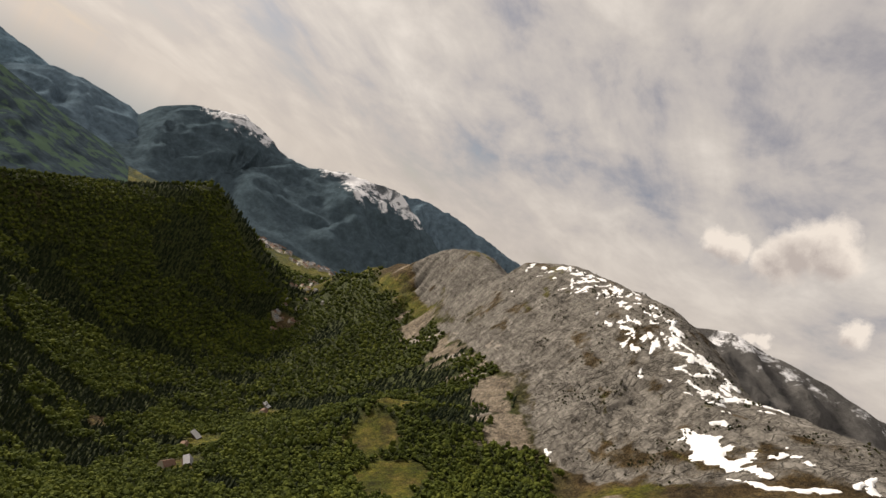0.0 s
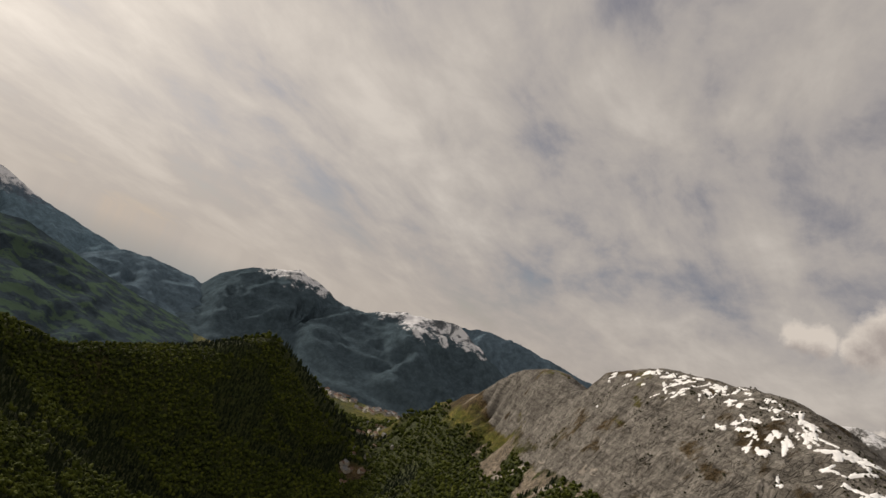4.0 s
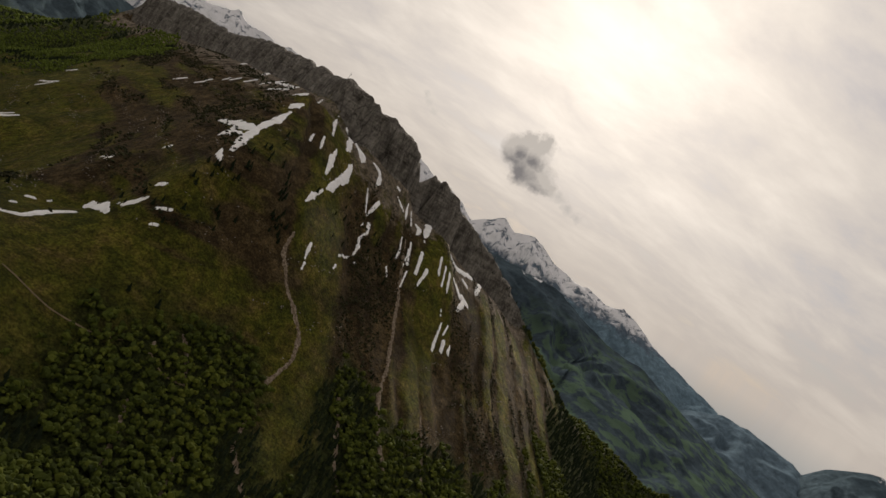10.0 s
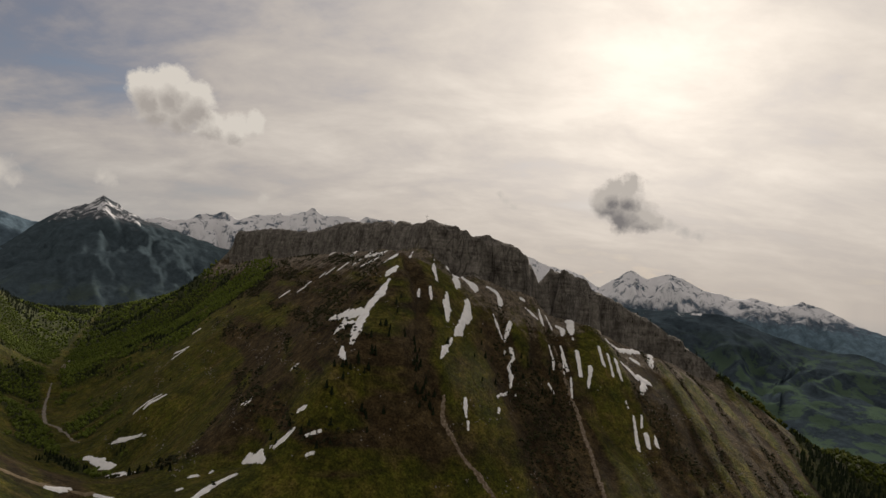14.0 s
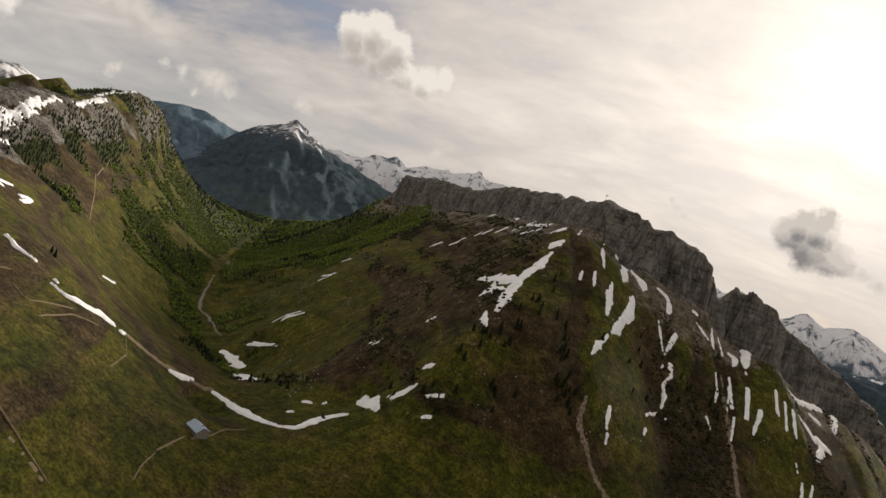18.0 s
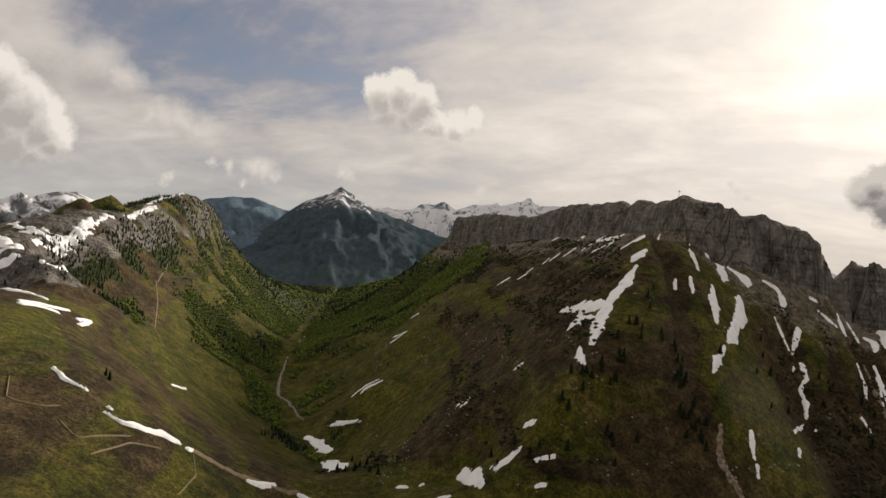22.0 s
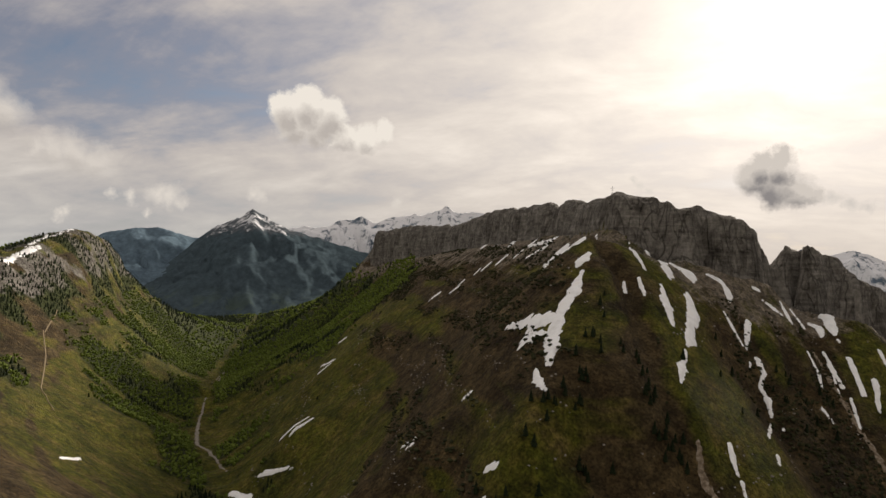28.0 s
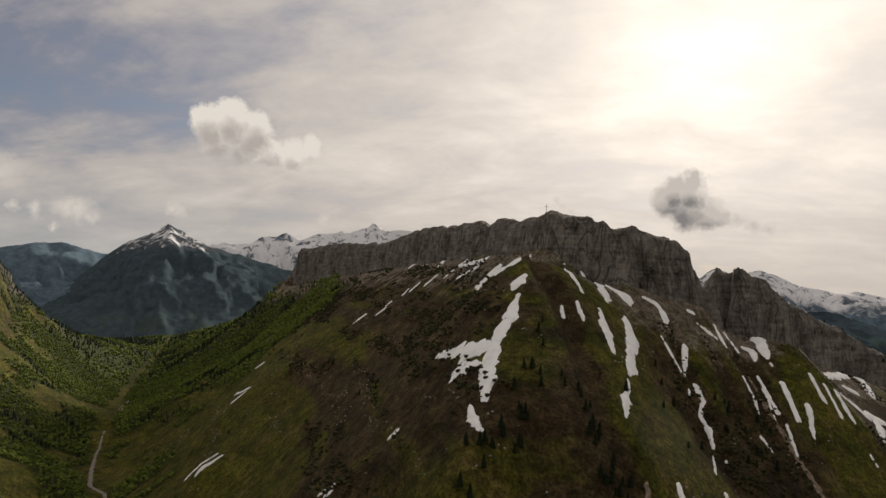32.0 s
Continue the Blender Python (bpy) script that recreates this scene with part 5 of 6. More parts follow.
TALUS = [[(982, 180, 7.0), (933, 123, 7.0), (853, 65, 7.0)], [(812, 82, 7.0), (779, 45, 7.0), (750, 15, 6.7)], [(691, 32, 6.3), (689, 19, 7.0)], [(553, -4, 3.9), (565, -15, 5.3)], [(1119, 226, 7.0), (1097, 209, 7.0)]]
SNOW = SNOW_A + SNOW_B + SNOW_C + SNOW_D + SNOW_E + SNOW_F + FACE_SNOW_A + FACE_SNOW_B + FACE_SNOW_C + FACE_SNOW_D + FACE_SNOW_E + FACE_SNOW_F + FACE_SNOW_G
GULLIES = GULLIES_A + GULLIES_B
STREAMBED = STREAMBED_A
PATHS = PATHS_A + PATHS_B
BROKEN_SNOW = BROKEN_SNOW_A
SCARS = SCARS_A
LONE_A = [(-45, 512), (-40, 501), (-43, 488), (-36, 527), (-21, 530), (-13, 527), (-8, 521), (-6, 505), (-2, 493), (2, 492), (-29, 549), (-42, 498), (-51, 491), (6, 494), (49, 584), (46, 615), (57, 560), (101, 626), (104, 624), (93, 629), (97, 632), (106, 610), (116, 606), (46, 599), (-58, 481), (-55, 481), (-60, 479), (-67, 461), (-63, 459), (-28, 570), (-31, 559), (-58, 472), (-66, 480), (-28, 470), (-39, 465), (-41, 469), (129, 498), (-198, 501), (-195, 513), (-40, 527), (-32, 517), (0, 487), (3, 486), (6, 483), (-7, 501)]
LONE_B = [(-1, 497), (-78, 444), (-66, 436), (-88, 455), (-74, 447), (-60, 447), (-58, 439), (-94, 447), (-101, 462), (-311, 404), (-305, 401), (-578, 790), (-43, 468), (-6, 487), (-2, 486), (-4, 481), (-8, 488), (-11, 501), (-9, 498), (81, 613), (86, 607), (87, 606), (93, 590), (100, 596), (44, 540), (38, 564), (-35, 529), (-32, 524), (-20, 524), (-12, 523), (87, 628), (-231, 582), (-247, 601), (-185, 495), (-205, 502), (-176, 488), (-209, 498), (-323, 837), (-50, 488), (-54, 481), (-43, 502), (-42, 488), (-39, 498), (-615, 1117), (-138, 654)]
LONE_C = [(-156, 684), (-215, 830), (116, 635), (121, 637), (125, 637), (93, 623), (14, 546), (-40, 468), (-37, 455), (-42, 403), (-38, 396), (-57, 393), (-3, 489), (4, 485), (-9, 506), (-11, 515), (-45, 485)]
LONE = LONE_A + LONE_B + LONE_C
for n, spine in enumerate(SNOW):
    long = sum(math.dist(a[:2], b[:2]) for a, b in zip(spine[:-1], spine[1:]))
    wide = max(p[2] for p in spine)
    what = "long narrow tongue of old snow in a gully" if long > 6 * wide else "patch of old snow melting on the slope" if wide < 6 else "broad field of old snow on the slope"
    for ob in patch_sheet("snow_patch", spine, MAT_SNOW, 0.7, n + 1, 1.6 if spine[0][0] > 300 and spine[0][1] < 100 or spine[0][0] < -600 else 0.62):
        tagged(ob, what, "snow patch", "snow patches")
for n, spine in enumerate(BROKEN_SNOW):
    for ob in patch_sheet("snow_patch", spine, MAT_SNOW, 0.6, n + 150, 2.0, 4):
        tagged(ob, "ragged remains of old snow between rocks", "snow patch", "snow patches")


def slab_snow(seed):
    """Broken snow in the hollows under the crest of the limestone slabs."""
    rng = np.random.default_rng(seed)
    crest = sampled(SLAB_TOP[3:10], 6)
    made = []
    for _ in range(150):
        k = rng.integers(1, len(crest) - 1)
        way = crest[k + 1, :2] - crest[k - 1, :2]
        way /= np.linalg.norm(way)
        side = np.array([-way[1], way[0]])
        if side[1] < 0:
            side = -side
        p = crest[k, :2] + side * (2 + 44 * rng.random() ** 1.6)
        turn = rng.uniform(-0.5, 0.5)
        run = np.array([way[0] * math.cos(turn) - way[1] * math.sin(turn), way[0] * math.sin(turn) + way[1] * math.cos(turn)]) * rng.uniform(4, 15)
        made.append([(*(p - run), 0.8), (*(p + side * rng.uniform(-2, 2)), rng.uniform(1.2, 3.4)), (*(p + run), 0.7)])
    return made


for n, spine in enumerate(slab_snow(3)):
    for ob in patch_sheet("snow_patch", spine, MAT_SNOW, 0.5, n + 600, 1.3, 5):
        tagged(ob, "small remnant of snow in a hollow of the limestone", "snow patch", "snow patches")
for n, spine in enumerate(TALUS):
    for ob in patch_sheet("talus_fan", spine, MAT_BED, 0.2, n + 270, 1.0, 8):
        tagged(ob, "pale fan of broken limestone reaching into the wood", "scree", kind="structure")
for n, spine in enumerate(SCARS):
    for ob in patch_sheet("bare_scar", spine, MAT_PATH, 0.1, n + 250, 0.9, 8):
        tagged(ob, "bare earth scar worn into the turf", "scar", kind="structure")
for n, spine in enumerate(GULLIES):
    for ob in patch_sheet("scree_gully", spine, MAT_SCREE, 0.1, n + 200, 0.95, 10):
        tagged(ob, "pale stony gully washed out of the turf", "gully", "stony gullies")
for n, spine in enumerate(STREAMBED):
    for ob in patch_sheet("stream_bed", [(a, b, 0.32 * c) for a, b, c in spine], MAT_BED, 0.1, n + 300, 0.9, 10):
        tagged(ob, "pale gravelly bed of a mountain stream", "stream", kind="structure")
for n, spine in enumerate(PATHS):
    tagged(drape("footpath", spine, MAT_PATH, 0.0, n + 400, uneven=0.2, across=5), "narrow trodden earth path across the turf", "path", kind="structure")


# ---- trees ----
def leaf_material(name, dark, mid, light, scale):
    m, nt, b = shader(name)
    geo = nt.nodes.new("ShaderNodeNewGeometry")
    f = tex(nt, scale, 5)
    add = nt.nodes.new("ShaderNodeMath")
    add.operation = "MULTIPLY_ADD"
    nt.links.new(geo.outputs["Random Per Island"], add.inputs[0])
    add.inputs[1].default_value = 0.46
    k = nt.nodes.new("ShaderNodeMath")
    k.operation = "MULTIPLY"
    nt.links.new(f, k.inputs[0])
    k.inputs[1].default_value = 0.26
    stand = nt.nodes.new("ShaderNodeMath")
    stand.operation = "MULTIPLY_ADD"
    nt.links.new(tex(nt, 0.018, 5, 0.6), stand.inputs[0])
    stand.inputs[1].default_value = 0.9
    nt.links.new(k.outputs[0], stand.inputs[2])
    lower = nt.nodes.new("ShaderNodeMath")
    lower.operation = "SUBTRACT"
    nt.links.new(stand.outputs[0], lower.inputs[0])
    lower.inputs[1].default_value = 0.31
    nt.links.new(lower.outputs[0], add.inputs[2])
    nt.links.new(ramp(nt, add.outputs[0], [(0.15, dark), (0.5, mid), (0.85, light)]), b.inputs["Base Color"])
    b.inputs["Roughness"].default_value = 0.9
    b.inputs["Specular IOR Level"].default_value = 0.1
    return m


MAT_LEAF = leaf_material("spring_leaves", (0.019, 0.026, 0.007), (0.056, 0.072, 0.012), (0.106, 0.119, 0.019), 0.25)
# paler, brighter green than the eastern leaves, for the western valley
MAT_LEAF_WEST = leaf_material("western_leaves", (0.055, 0.075, 0.014), (0.104, 0.138, 0.024), (0.155, 0.190, 0.036), 0.25)
MAT_NEEDLE = leaf_material("spruce_needles", (0.010, 0.015, 0.008), (0.018, 0.026, 0.012), (0.030, 0.040, 0.016), 0.3)
MAT_BUSH = leaf_material("heath_shrubs", (0.018, 0.020, 0.010), (0.034, 0.036, 0.016), (0.062, 0.058, 0.026), 0.3)
MAT_BARK = simple("spruce_bark", [(0.3, (0.06, 0.045, 0.032)), (0.7, (0.12, 0.09, 0.065))], 3.0, 0.95)

PHI = (1 + 5 ** 0.5) / 2
ICO_V = np.array([(-1, PHI, 0), (1, PHI, 0), (-1, -PHI, 0), (1, -PHI, 0), (0, -1, PHI), (0, 1, PHI), (0, -1, -PHI), (0, 1, -PHI), (PHI, 0, -1), (PHI, 0, 1), (-PHI, 0, -1), (-PHI, 0, 1)]) / math.hypot(1, PHI)
ICO_F = np.array([(0, 11, 5), (0, 5, 1), (0, 1, 7), (0, 7, 10), (0, 10, 11), (1, 5, 9), (5, 11, 4), (11, 10, 2), (10, 7, 6), (7, 1, 8), (3, 9, 4), (3, 4, 2), (3, 2, 6), (3, 6, 8), (3, 8, 9),
                  (4, 9, 5), (2, 4, 11), (6, 2, 10), (8, 6, 7), (9, 8, 1)])


def crown_lumps(rng, lumps):
    """A broadleaf crown of unit height 1 and about unit width: several uneven clumps of leaves."""
    vs, fs = [], []
    for k in range(lumps):
        a, r = rng.uniform(0, math.tau), 0.0 if k == 0 else rng.uniform(0.18, 0.42)
        c = np.array([r * math.cos(a), r * math.sin(a), 0.60 if k == 0 else rng.uniform(0.28, 0.80)])
        size = rng.uniform(0.26, 0.38) if k == 0 else rng.uniform(0.13, 0.27)
        v = ICO_V * (size * rng.uniform(0.50, 1.38, (12, 1))) * np.array([1, 1, 1.05]) + c
        fs.append(ICO_F + 12 * k)
        vs.append(v)
    return np.concatenate(vs), np.concatenate(fs)


def spruce_shape(rng, tiers=4, sides=7):
    """Ragged tiers of drooping branches, narrowing to the tip. Height 1."""
    vs, fs = [], []
    for k in range(tiers):
        z0, z1 = 0.08 + 0.80 * k / tiers, 0.08 + 0.80 * (k + 1.55) / tiers
        rad = 0.20 * (1 - k / tiers) ** 0.85 + 0.02
        ring = np.array([(rad * rng.uniform(0.65, 1.25) * math.cos(a), rad * rng.uniform(0.65, 1.25) * math.sin(a), z0 + rng.uniform(-0.03, 0.03)) for a in np.linspace(0, math.tau, sides, endpoint=False) + rng.uniform(0, 1)])
        b = sum(len(v) for v in vs)
        vs.append(np.concatenate([ring, [[0, 0, min(z1, 1.0)]], [[0, 0, z0 + 0.04]]]))
        for i in range(sides):
            j = (i + 1) % sides
            fs += [(b + i, b + j, b + sides), (b + j, b + i, b + sides + 1)]
    return np.concatenate(vs), np.array(fs)


def woodland(name, places, shapes, heights, widths, material, label, rng, category="trees"):
    """One mesh of many trees that nobody could count."""
    vs, fs, base = [], [], 0
    for (x, y, z), h, wd in zip(places, heights, widths):
        v, f = shapes[rng.integers(len(shapes))]
        a = rng.uniform(0, math.tau)
        ca, sa = math.cos(a), math.sin(a)
        p = np.empty_like(v)
        p[:, 0], p[:, 1] = x + wd * (v[:, 0] * ca - v[:, 1] * sa), y + wd * (v[:, 0] * sa + v[:, 1] * ca)
        p[:, 2] = z - 0.4 + h * v[:, 2]
        vs.append(p)
        fs.append(f + base)
        base += len(v)
    f = np.concatenate(fs)
    me = mesh_of(name, np.concatenate(vs), f.ravel(), np.full(len(f), 3), [material])
    me.shade_flat()
    return tagged(new(name, me), label, category, kind="stuff")


RNG = np.random.default_rng(11)
BROAD = [crown_lumps(RNG, 6) for _ in range(12)]
BROAD_MID = [crown_lumps(RNG, 4) for _ in range(10)]
BROAD_FAR = [crown_lumps(RNG, 3) for _ in range(8)]
BROAD_TINY = [crown_lumps(RNG, 1) for _ in range(6)]
SPRUCE = [spruce_shape(RNG) for _ in range(8)]
SPRUCE_FAR = [spruce_shape(RNG, 2, 5) for _ in range(6)]


def scatter(x0, x1, y0, y1, gap, seed):
    rng = np.random.default_rng(seed)
    gx, gy = np.meshgrid(np.arange(x0, x1, gap), np.arange(y0, y1, gap), indexing="ij")
    x, y = (gx + rng.uniform(-0.48, 0.48, gx.shape) * gap).ravel(), (gy + rng.uniform(-0.48, 0.48, gy.shape) * gap).ravel()
    z, rock, scree, wood, dry = surface(x, y).T
    return x, y, z, wood, np.where(x > 0, rock + 0.6 * scree, 0), rng


def plant(x0, x1, y0, y1, gap, seed, tall, shapes, needle_shapes, keep, where, needle_share=0.13):
    x, y, z, wood, bare, rng = scatter(x0, x1, y0, y1, gap, seed)
    ok = (wood > rng.uniform(0.25, 0.8, len(x))) & keep(x, y) & (bare < 0.3)
    x, y, z = x[ok], y[ok], z[ok]
    # extra dark spruces off the slab side, partly standing in for that slope's shade
    shady = np.where((x > -150) & (y < 150 + 0.33 * x), -0.12, 0.11)
    dark = fbm(x / 90, y / 90, 4, 91) + 0.5 * fbm(x / 25, y / 25, 2, 92) > 0.30 - needle_share - shady
    if x0 < -1000:
        dv, zv, sv = near_line(x, y, WEST_CLIFF)
        dark = dark | ((z > zv - 14) & (dv < 110))
    for sel, sh, mat, nm, lb, hs, ws in ((~dark, shapes, MAT_LEAF_WEST if x0 < -1000 else MAT_LEAF, "broadleaf_wood", "dense broadleaf wood in fresh spring leaf " + where, 1.0, 1.0),
                                         (dark, needle_shapes, MAT_NEEDLE, "spruce_wood", "dark spruces among the broadleaf trees " + where, 1.05, 1.15)):
        if sel.sum() < 3:
            continue
        pl = np.stack([x[sel], y[sel], z[sel]], 1)
        hh = tall * hs * rng.uniform(0.7, 1.3, len(pl))
        woodland(nm, pl, sh, hh, hh * ws * rng.uniform(0.85, 1.15, len(pl)), mat, lb, rng)


range_of = lambda x, y: np.hypot(x + 30, y - 30)
plant(-120, 500, -130, 560, 4.6, 20, 6.0, BROAD, SPRUCE, lambda x, y: range_of(x, y) < 470, "on the near valley side")
plant(-120, 900, -130, 1000, 5.8, 21, 7.5, BROAD_MID, SPRUCE, lambda x, y: (range_of(x, y) >= 470) & (range_of(x, y) < 800), "on the valley sides")
plant(300, 1500, -130, 1200, 7.6, 22, 9.0, BROAD_FAR, SPRUCE_FAR, lambda x, y: (range_of(x, y) >= 800) & (range_of(x, y) < 1420), "down the valley")
plant(900, 2300, -100, 1100, 14.0, 23, 14.0, BROAD_TINY, SPRUCE_FAR, lambda x, y: range_of(x, y) >= 1420, "at the mouth of the valley")
plant(-1300, -200, 560, 1500, 5.6, 24, 5.6, BROAD_FAR, SPRUCE_FAR, lambda x, y: x < -200, "below the western cliffs", -0.13)
plant(-1900, -300, 1500, 2900, 14.0, 25, 10.0, BROAD_TINY, SPRUCE_FAR, lambda x, y: x < -300, "far down the western valley", 0.2)


def shrubs(seed):
    """Low bushes scattered over the brown heath."""
    rng = np.random.default_rng(seed)
    n = 42000
    x, y = rng.uniform(-520, 30, n), rng.uniform(430, 1300, n)
    z, rock, scree, wood, dry = surface(x, y).T
    ok = (fbm(x / 60, z / 9, 4, 70) + 0.5 * fbm(x / 16, y / 16, 2, 71) > 0.05) & (rock < 0.3) & (z > 400) & (x < -50 - 0.06 * (y - 560)) & (dry > 0.3) & (x > 40 - 0.53 * y)
    pl = np.stack([x[ok], y[ok], z[ok]], 1)
    h = rng.uniform(0.9, 3.0, len(pl))
    woodland("shrubs", pl, BROAD_TINY, h * 1.1, h * 1.6, MAT_BUSH, "low dark shrubs scattered over brown heath", rng, "shrubs")


shrubs(31)


def dwarf_pines(seed):
    """Dark bushes in the hollows between the ribs of the main face, added to deepen its shade."""
    rng = np.random.default_rng(seed)
    x, y = rng.uniform(0, 900, 48000), rng.uniform(430, 900, 48000)
    z, rock, scree, wood, dry = surface(x, y).T
    ok = (dry > 0.5) & (rock < 0.2) & (wood < 0.3) & (fbm(x / 22, y / 60, 4, 73) + 0.15 * dry > 0.13) & (y < np.interp(x, [p[0] for p in CREST[5:]], [p[1] for p in CREST[5:]]) - 45)
    pl = np.stack([x[ok], y[ok], z[ok]], 1)
    h = rng.uniform(0.8, 2.6, len(pl))
    woodland("dwarf_pines", pl, BROAD_TINY, h * 1.2, h * 1.5, MAT_BUSH, "dark low bushes added to darken hollows of the grassy face", rng, "shrubs")


dwarf_pines(37)


def slab_bushes(seed):
    """Dark low pines on the upper limestone slabs."""
    rng = np.random.default_rng(seed)
    crest = sampled(SLAB_TOP[3:11], 3)
    p = crest[rng.integers(0, len(crest), 5000)]
    x, y = p[:, 0] + rng.uniform(-45, 20, 5000), p[:, 1] + rng.uniform(-5, 130, 5000)
    z, rock, scree, wood, dry = surface(x, y).T
    ok = (fbm(x / 26, y / 26, 4, 78) > 0.10 + 0.0016 * (y - p[:, 1])) & (z > 470)
    pl = np.stack([x[ok], y[ok], z[ok]], 1)
    h = rng.uniform(0.9, 3.0, len(pl))
    woodland("dwarf_pines", pl, BROAD_TINY, h * 1.1, h * 1.3, MAT_BUSH, "dark dwarf pines scattered over pale limestone slabs", rng, "shrubs")


slab_bushes(43)


def stones(seed):
    """Pale limestone blocks lying on the heath and under the cliff."""
    rng = np.random.default_rng(seed)
    x, y = rng.uniform(-480, 420, 30000), rng.uniform(430, 1000, 30000)
    z, rock, scree, wood, dry = surface(x, y).T
    ok = (rock < 0.4) & (wood < 0.3) & (x > 40 - 0.53 * y) & (fbm(x / 34, z / 7, 4, 75) + 0.35 * scree + 0.1 * dry > 0.31)
    pl = np.stack([x[ok], y[ok], z[ok] + 0.2], 1)
    h = rng.uniform(0.35, 1.3, len(pl)) ** 1.5
    woodland("stones", pl, BROAD_TINY, h * 1.0, h * 1.5, MAT_BLOCK, "pale limestone blocks scattered on the turf", rng, "stones")


MAT_BLOCK = simple("limestone_blocks", [(0.3, (0.20, 0.17, 0.14)), (0.7, (0.42, 0.38, 0.33))], 0.3, 0.95)
stones(41)


def conifer(seed, label):
    rng = np.random.default_rng(seed)
    root = tagged(new("spruce"), label, "tree", "scattered spruces")
    v, f = spruce_shape(rng, 6, 9)
    me = mesh_of("crown", v * np.array([1.15, 1.15, 1.0]), f.ravel(), np.full(len(f), 3), [MAT_NEEDLE])
    ob = new("crown", me)
    ob.parent = root
    bm = bmesh.new()
    bmesh.ops.create_cone(bm, cap_ends=True, segments=7, radius1=0.022, radius2=0.006, depth=0.8, matrix=Matrix.Translation((0, 0, 0.37)))
    part("trunk", bm, MAT_BARK, root)
    return root


SPRUCES = [conifer(s, "dark spruce standing alone on the open slope") for s in (3, 8, 15)]


def crest_places():
    """Spruces along the crest where it falls away to the east, and round the western cliffs."""
    rng = np.random.default_rng(5)
    out = []
    for p in sampled(CREST[15:22], 6):
        if rng.random() < 0.8:
            out.append((p[0] + rng.uniform(-9, 5), p[1] + rng.uniform(-12, 4)))
    for p in sampled(WEST_CLIFF[:3], 9):
        for _ in range(3):
            out.append((p[0] + rng.uniform(0, 50), p[1] + rng.uniform(-30, 30)))
    return out


def set_spruces():
    rng = np.random.default_rng(9)
    places = LONE + crest_places()
    xs, ys = np.array([p[0] for p in places], float), np.array([p[1] for p in places], float)
    zs = height(xs, ys)
    for n, (x, y, z) in enumerate(zip(xs, ys, zs)):
        h = rng.uniform(4.2, 8.0) if n < len(LONE) else rng.uniform(3.5, 6.5)
        m = Matrix.LocRotScale((x, y, z - 0.3), Euler((0, 0, rng.uniform(0, 6.28))), (h, h, h))
        if n < 3:
            SPRUCES[n].matrix_basis = m
        else:
            made = copy_thing(SPRUCES[n % 3], Matrix())
            made.matrix_basis = m


set_spruces()


# ---- buildings and the summit cross ----
MAT_WALL = simple("weathered_plaster", [(0.3, (0.42, 0.38, 0.32)), (0.7, (0.62, 0.58, 0.51))], 1.5, 0.9, 0.2, 0.02)
MAT_STONE = simple("field_stone_wall", [(0.3, (0.16, 0.14, 0.12)), (0.7, (0.34, 0.31, 0.27))], 2.5, 0.95, 0.6, 0.05)
MAT_ROOF_METAL = simple("pale_blue_metal_roof", [(0.3, (0.28, 0.36, 0.45)), (0.7, (0.40, 0.48, 0.57))], 1.2, 0.45, 0.1, 0.02)
MAT_ROOF_TILE = simple("brown_tile_roof", [(0.3, (0.12, 0.075, 0.055)), (0.7, (0.24, 0.15, 0.11))], 2.0, 0.9, 0.3, 0.03)
MAT_ROOF_SLATE = simple("grey_slate_roof", [(0.3, (0.13, 0.13, 0.135)), (0.7, (0.24, 0.24, 0.25))], 2.0, 0.7, 0.3, 0.03)
MAT_TIMBER = simple("dark_timber", [(0.3, (0.055, 0.038, 0.025)), (0.7, (0.12, 0.085, 0.055))], 4.0, 0.85, 0.3, 0.02)
MAT_STEEL = simple("galvanised_steel", [(0.3, (0.30, 0.30, 0.31)), (0.7, (0.42, 0.42, 0.43))], 3.0, 0.5)
MAT_PANE = simple("window_glass", [(0.3, (0.02, 0.025, 0.03)), (0.7, (0.04, 0.045, 0.05))], 3.0, 0.1)


def gable_body(lx, ly, wall, rise):
    """Walls with pointed gables: x along the ridge."""
    bm = bmesh.new()
    hx, hy = lx / 2, ly / 2
    prof = [(-hy, -1.5), (hy, -1.5), (hy, wall), (0, wall + rise), (-hy, wall)]
    a = [bm.verts.new((-hx, y, z)) for y, z in prof]
    b = [bm.verts.new((hx, y, z)) for y, z in prof]
    bm.faces.new(a[::-1])
    bm.faces.new(b)
    for i in range(5):
        j = (i + 1) % 5
        bm.faces.new((a[i], a[j], b[j], b[i]))
    bmesh.ops.recalc_face_normals(bm, faces=bm.faces[:])
    return bm


def roof_panel(lx, ly, wall, rise, side):
    """One pitch of the roof, 0.18 m thick, with eaves."""
    bm = bmesh.new()
    hx, hy = lx / 2 + 0.5, ly / 2
    slope = rise / hy
    out = hy + 0.6
    low, top, th = wall + 0.03 - 0.6 * slope, wall + rise + 0.03, 0.18
    prof = [(0, top), (side * out, low), (side * out, low + th), (0, top + th)]
    a = [bm.verts.new((-hx, y, z)) for y, z in prof]
    b = [bm.verts.new((hx, y, z)) for y, z in prof]
    bm.faces.new(a)
    bm.faces.new(b[::-1])
    for i in range(4):
        j = (i + 1) % 4
        bm.faces.new((a[j], a[i], b[i], b[j]))
    bmesh.ops.recalc_face_normals(bm, faces=bm.faces[:])
    return bm


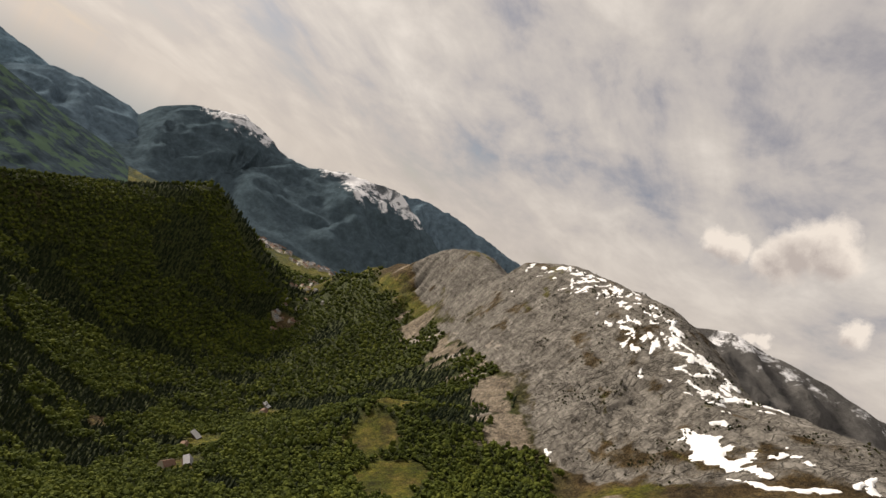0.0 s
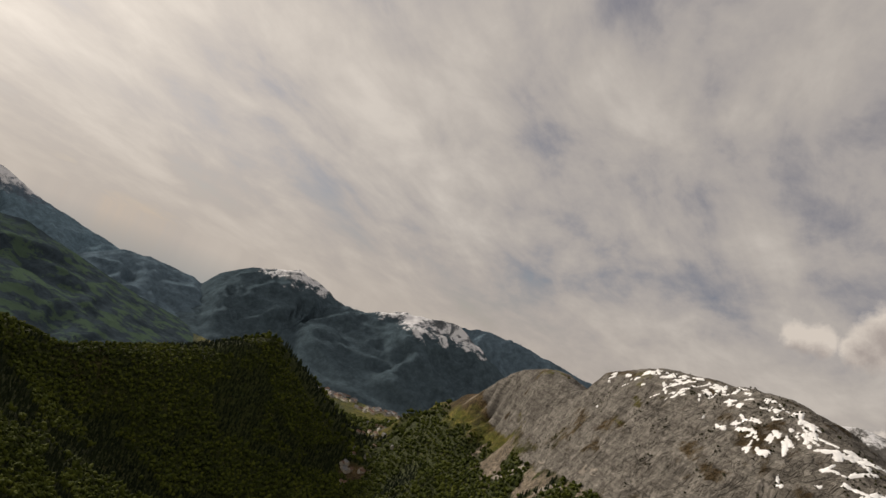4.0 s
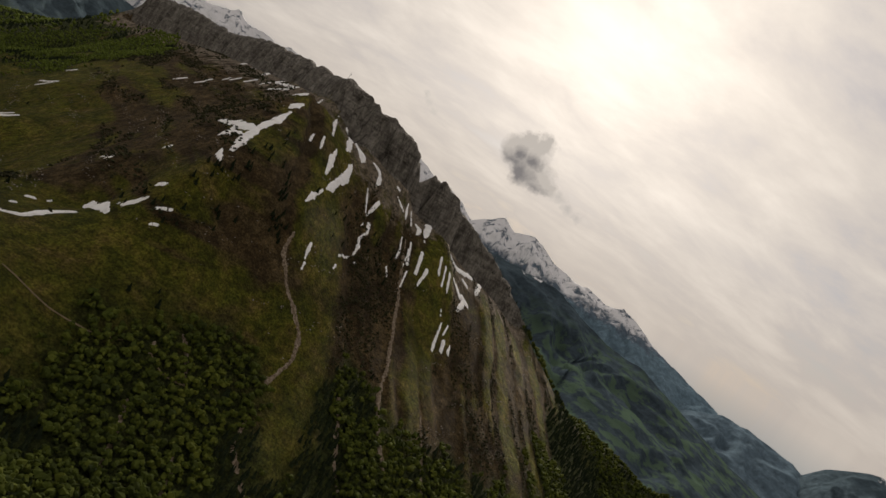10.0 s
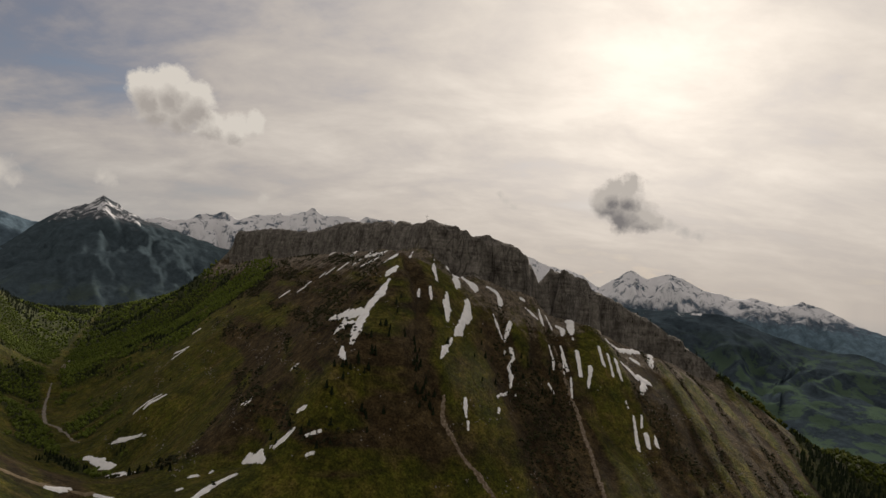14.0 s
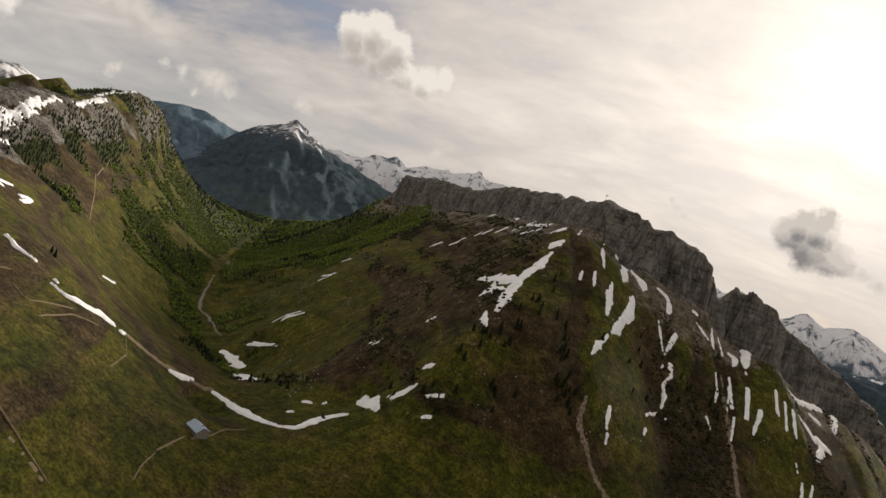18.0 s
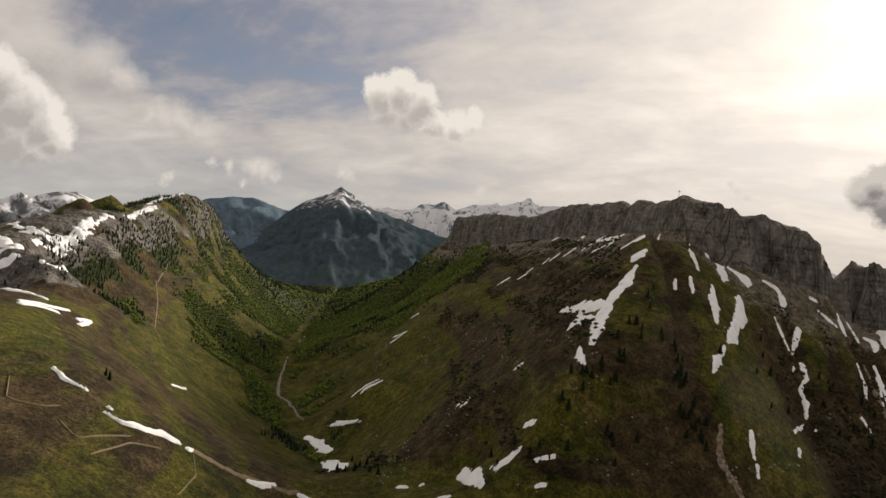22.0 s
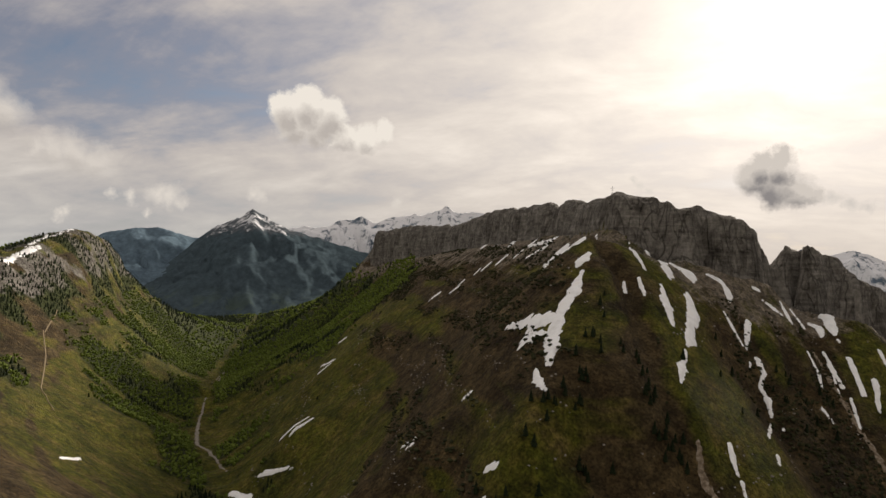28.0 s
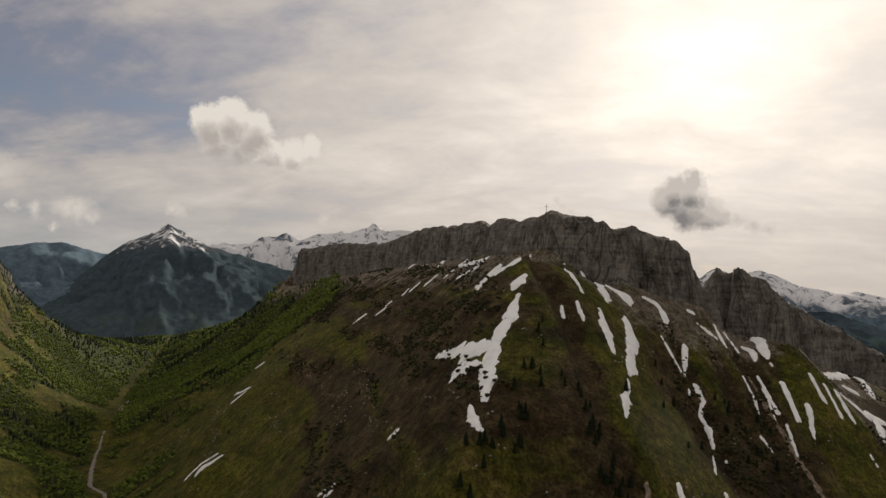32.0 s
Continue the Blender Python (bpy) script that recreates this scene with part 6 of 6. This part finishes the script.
def house(name, label, category, group, lx, ly, wall, rise, wall_mat, roof_mat, windows=2, chimney=True):
    root = tagged(new(name), label, category, group)
    part("wall", gable_body(lx, ly, wall, rise), wall_mat, root)
    for side in (-1, 1):
        part("roof_panel", roof_panel(lx, ly, wall, rise, side), roof_mat, root)
    d = part("door", box(-0.5, -ly / 2 - 0.06, 0, 0.5, -ly / 2 + 0.02, 2.0, 0.02), MAT_TIMBER, root)
    for k in range(windows):
        for side in (-1, 1):
            x = (-1, 1)[k % 2] * lx * 0.3
            fr = part("window", box(x - 0.55, side * (ly / 2 + 0.05) - 0.05, 1.0, x + 0.55, side * (ly / 2 + 0.05) + 0.05, 2.1, 0.02), MAT_TIMBER, root)
            part("pane", box(x - 0.45, side * (ly / 2 + 0.08) - 0.04, 1.1, x + 0.45, side * (ly / 2 + 0.08) + 0.04, 2.0), MAT_PANE, fr)
    if chimney:
        part("chimney", box(lx * 0.22, 0.3, wall + rise * 0.4, lx * 0.22 + 0.7, 1.0, wall + rise + 0.9, 0.03), MAT_STONE, root)
    return root


hut = house("mountain_hut", "stone mountain hut with pale blue metal roof on green turf", "hut", "", 9.6, 6.4, 2.4, 1.9, MAT_STONE, MAT_ROOF_METAL)
hut.matrix_basis = pose(-162, 362, ground_at(-162, 362) + 0.6, 0, 0, -28)

cross = tagged(new("summit_cross"), "tall steel summit cross on the highest rock", "cross")
part("post", box(-0.14, -0.14, -1.5, 0.14, 0.14, 7.0, 0.03), MAT_STEEL, cross)
part("crossbar", box(-1.7, -0.12, 4.9, 1.7, 0.12, 5.2, 0.03), MAT_STEEL, cross)
part("base", box(-0.8, -0.8, -1.5, 0.8, 0.8, 0.35, 0.08), MAT_STONE, cross)
cross.matrix_basis = pose(-15, 726, ground_at(-15, 726), 0, 0, 10)


MAT_FIELD = simple("pale_fields", [(0.3, (0.16, 0.15, 0.10)), (0.5, (0.27, 0.25, 0.20)), (0.7, (0.38, 0.36, 0.31))], 0.03, 0.95)


def set_houses():
    rng = np.random.default_rng(77)
    farm = house("farmhouse", "farmhouse with brown tiled roof in a forest clearing", "house", "farm buildings", 12, 8, 3.2, 2.8, MAT_WALL, MAT_ROOF_TILE)
    barn = house("barn", "grey-roofed barn beside the forest meadow", "barn", "farm buildings", 14, 8, 3.0, 2.6, MAT_TIMBER, MAT_ROOF_SLATE, 0, False)
    for n, (x, y, a) in enumerate(((484, 236, 20), (520, 245, 70), (388, 196, -15), (398, 184, 40), (700, 258, 10), (725, 266, 60))):
        m = pose(x, y, ground_at(x, y) + 0.3, 0, 0, a)
        if n < 2:
            (farm, barn)[n].matrix_basis = m
        else:
            copy_thing((farm, barn)[n % 2], m)
    kinds = [house("village_house", "pale village house with a %s roof on the valley floor" % t, "house", "village houses", 13, 9, 5.5, 3.2, MAT_WALL, mt) for t, mt in (("brown tiled", MAT_ROOF_TILE), ("grey slate", MAT_ROOF_SLATE))]
    spots = []
    for cx, cy, sx, sy, n in ((1205, 505, 38, 14, 7), (1320, 560, 50, 16, 6), (1540, 620, 80, 22, 14), (1680, 660, 60, 18, 8), (2660, 1360, 60, 60, 45), (2760, 1130, 130, 30, 50)):
        for _ in range(n):
            spots.append((cx + rng.normal(0, sx), cy + rng.normal(0, sy) + 0.0))
    for n, (x, y) in enumerate(spots):
        k = 1.0 if x < 2000 else 1.5
        m = pose(x, y, ground_at(x, y) + 0.3, 0, 0, rng.uniform(0, 180)) @ Matrix.Scale(k, 4)
        if n < 2:
            kinds[n].matrix_basis = m
        else:
            copy_thing(kinds[n % 2], m)


set_houses()
for n, spine in enumerate(([(2790, 1540, 28), (2649, 1364, 34), (2573, 1247, 30)], [(2600, 1190, 24), (2721, 1120, 30), (2980, 1100, 36)], [(2500, 1130, 18), (2640, 1140, 20)])):
    tagged(drape("field", spine, MAT_FIELD, 0.2, 500 + n, uneven=0.3, step=20.0), "pale open field on the valley floor", "field", "valley fields")
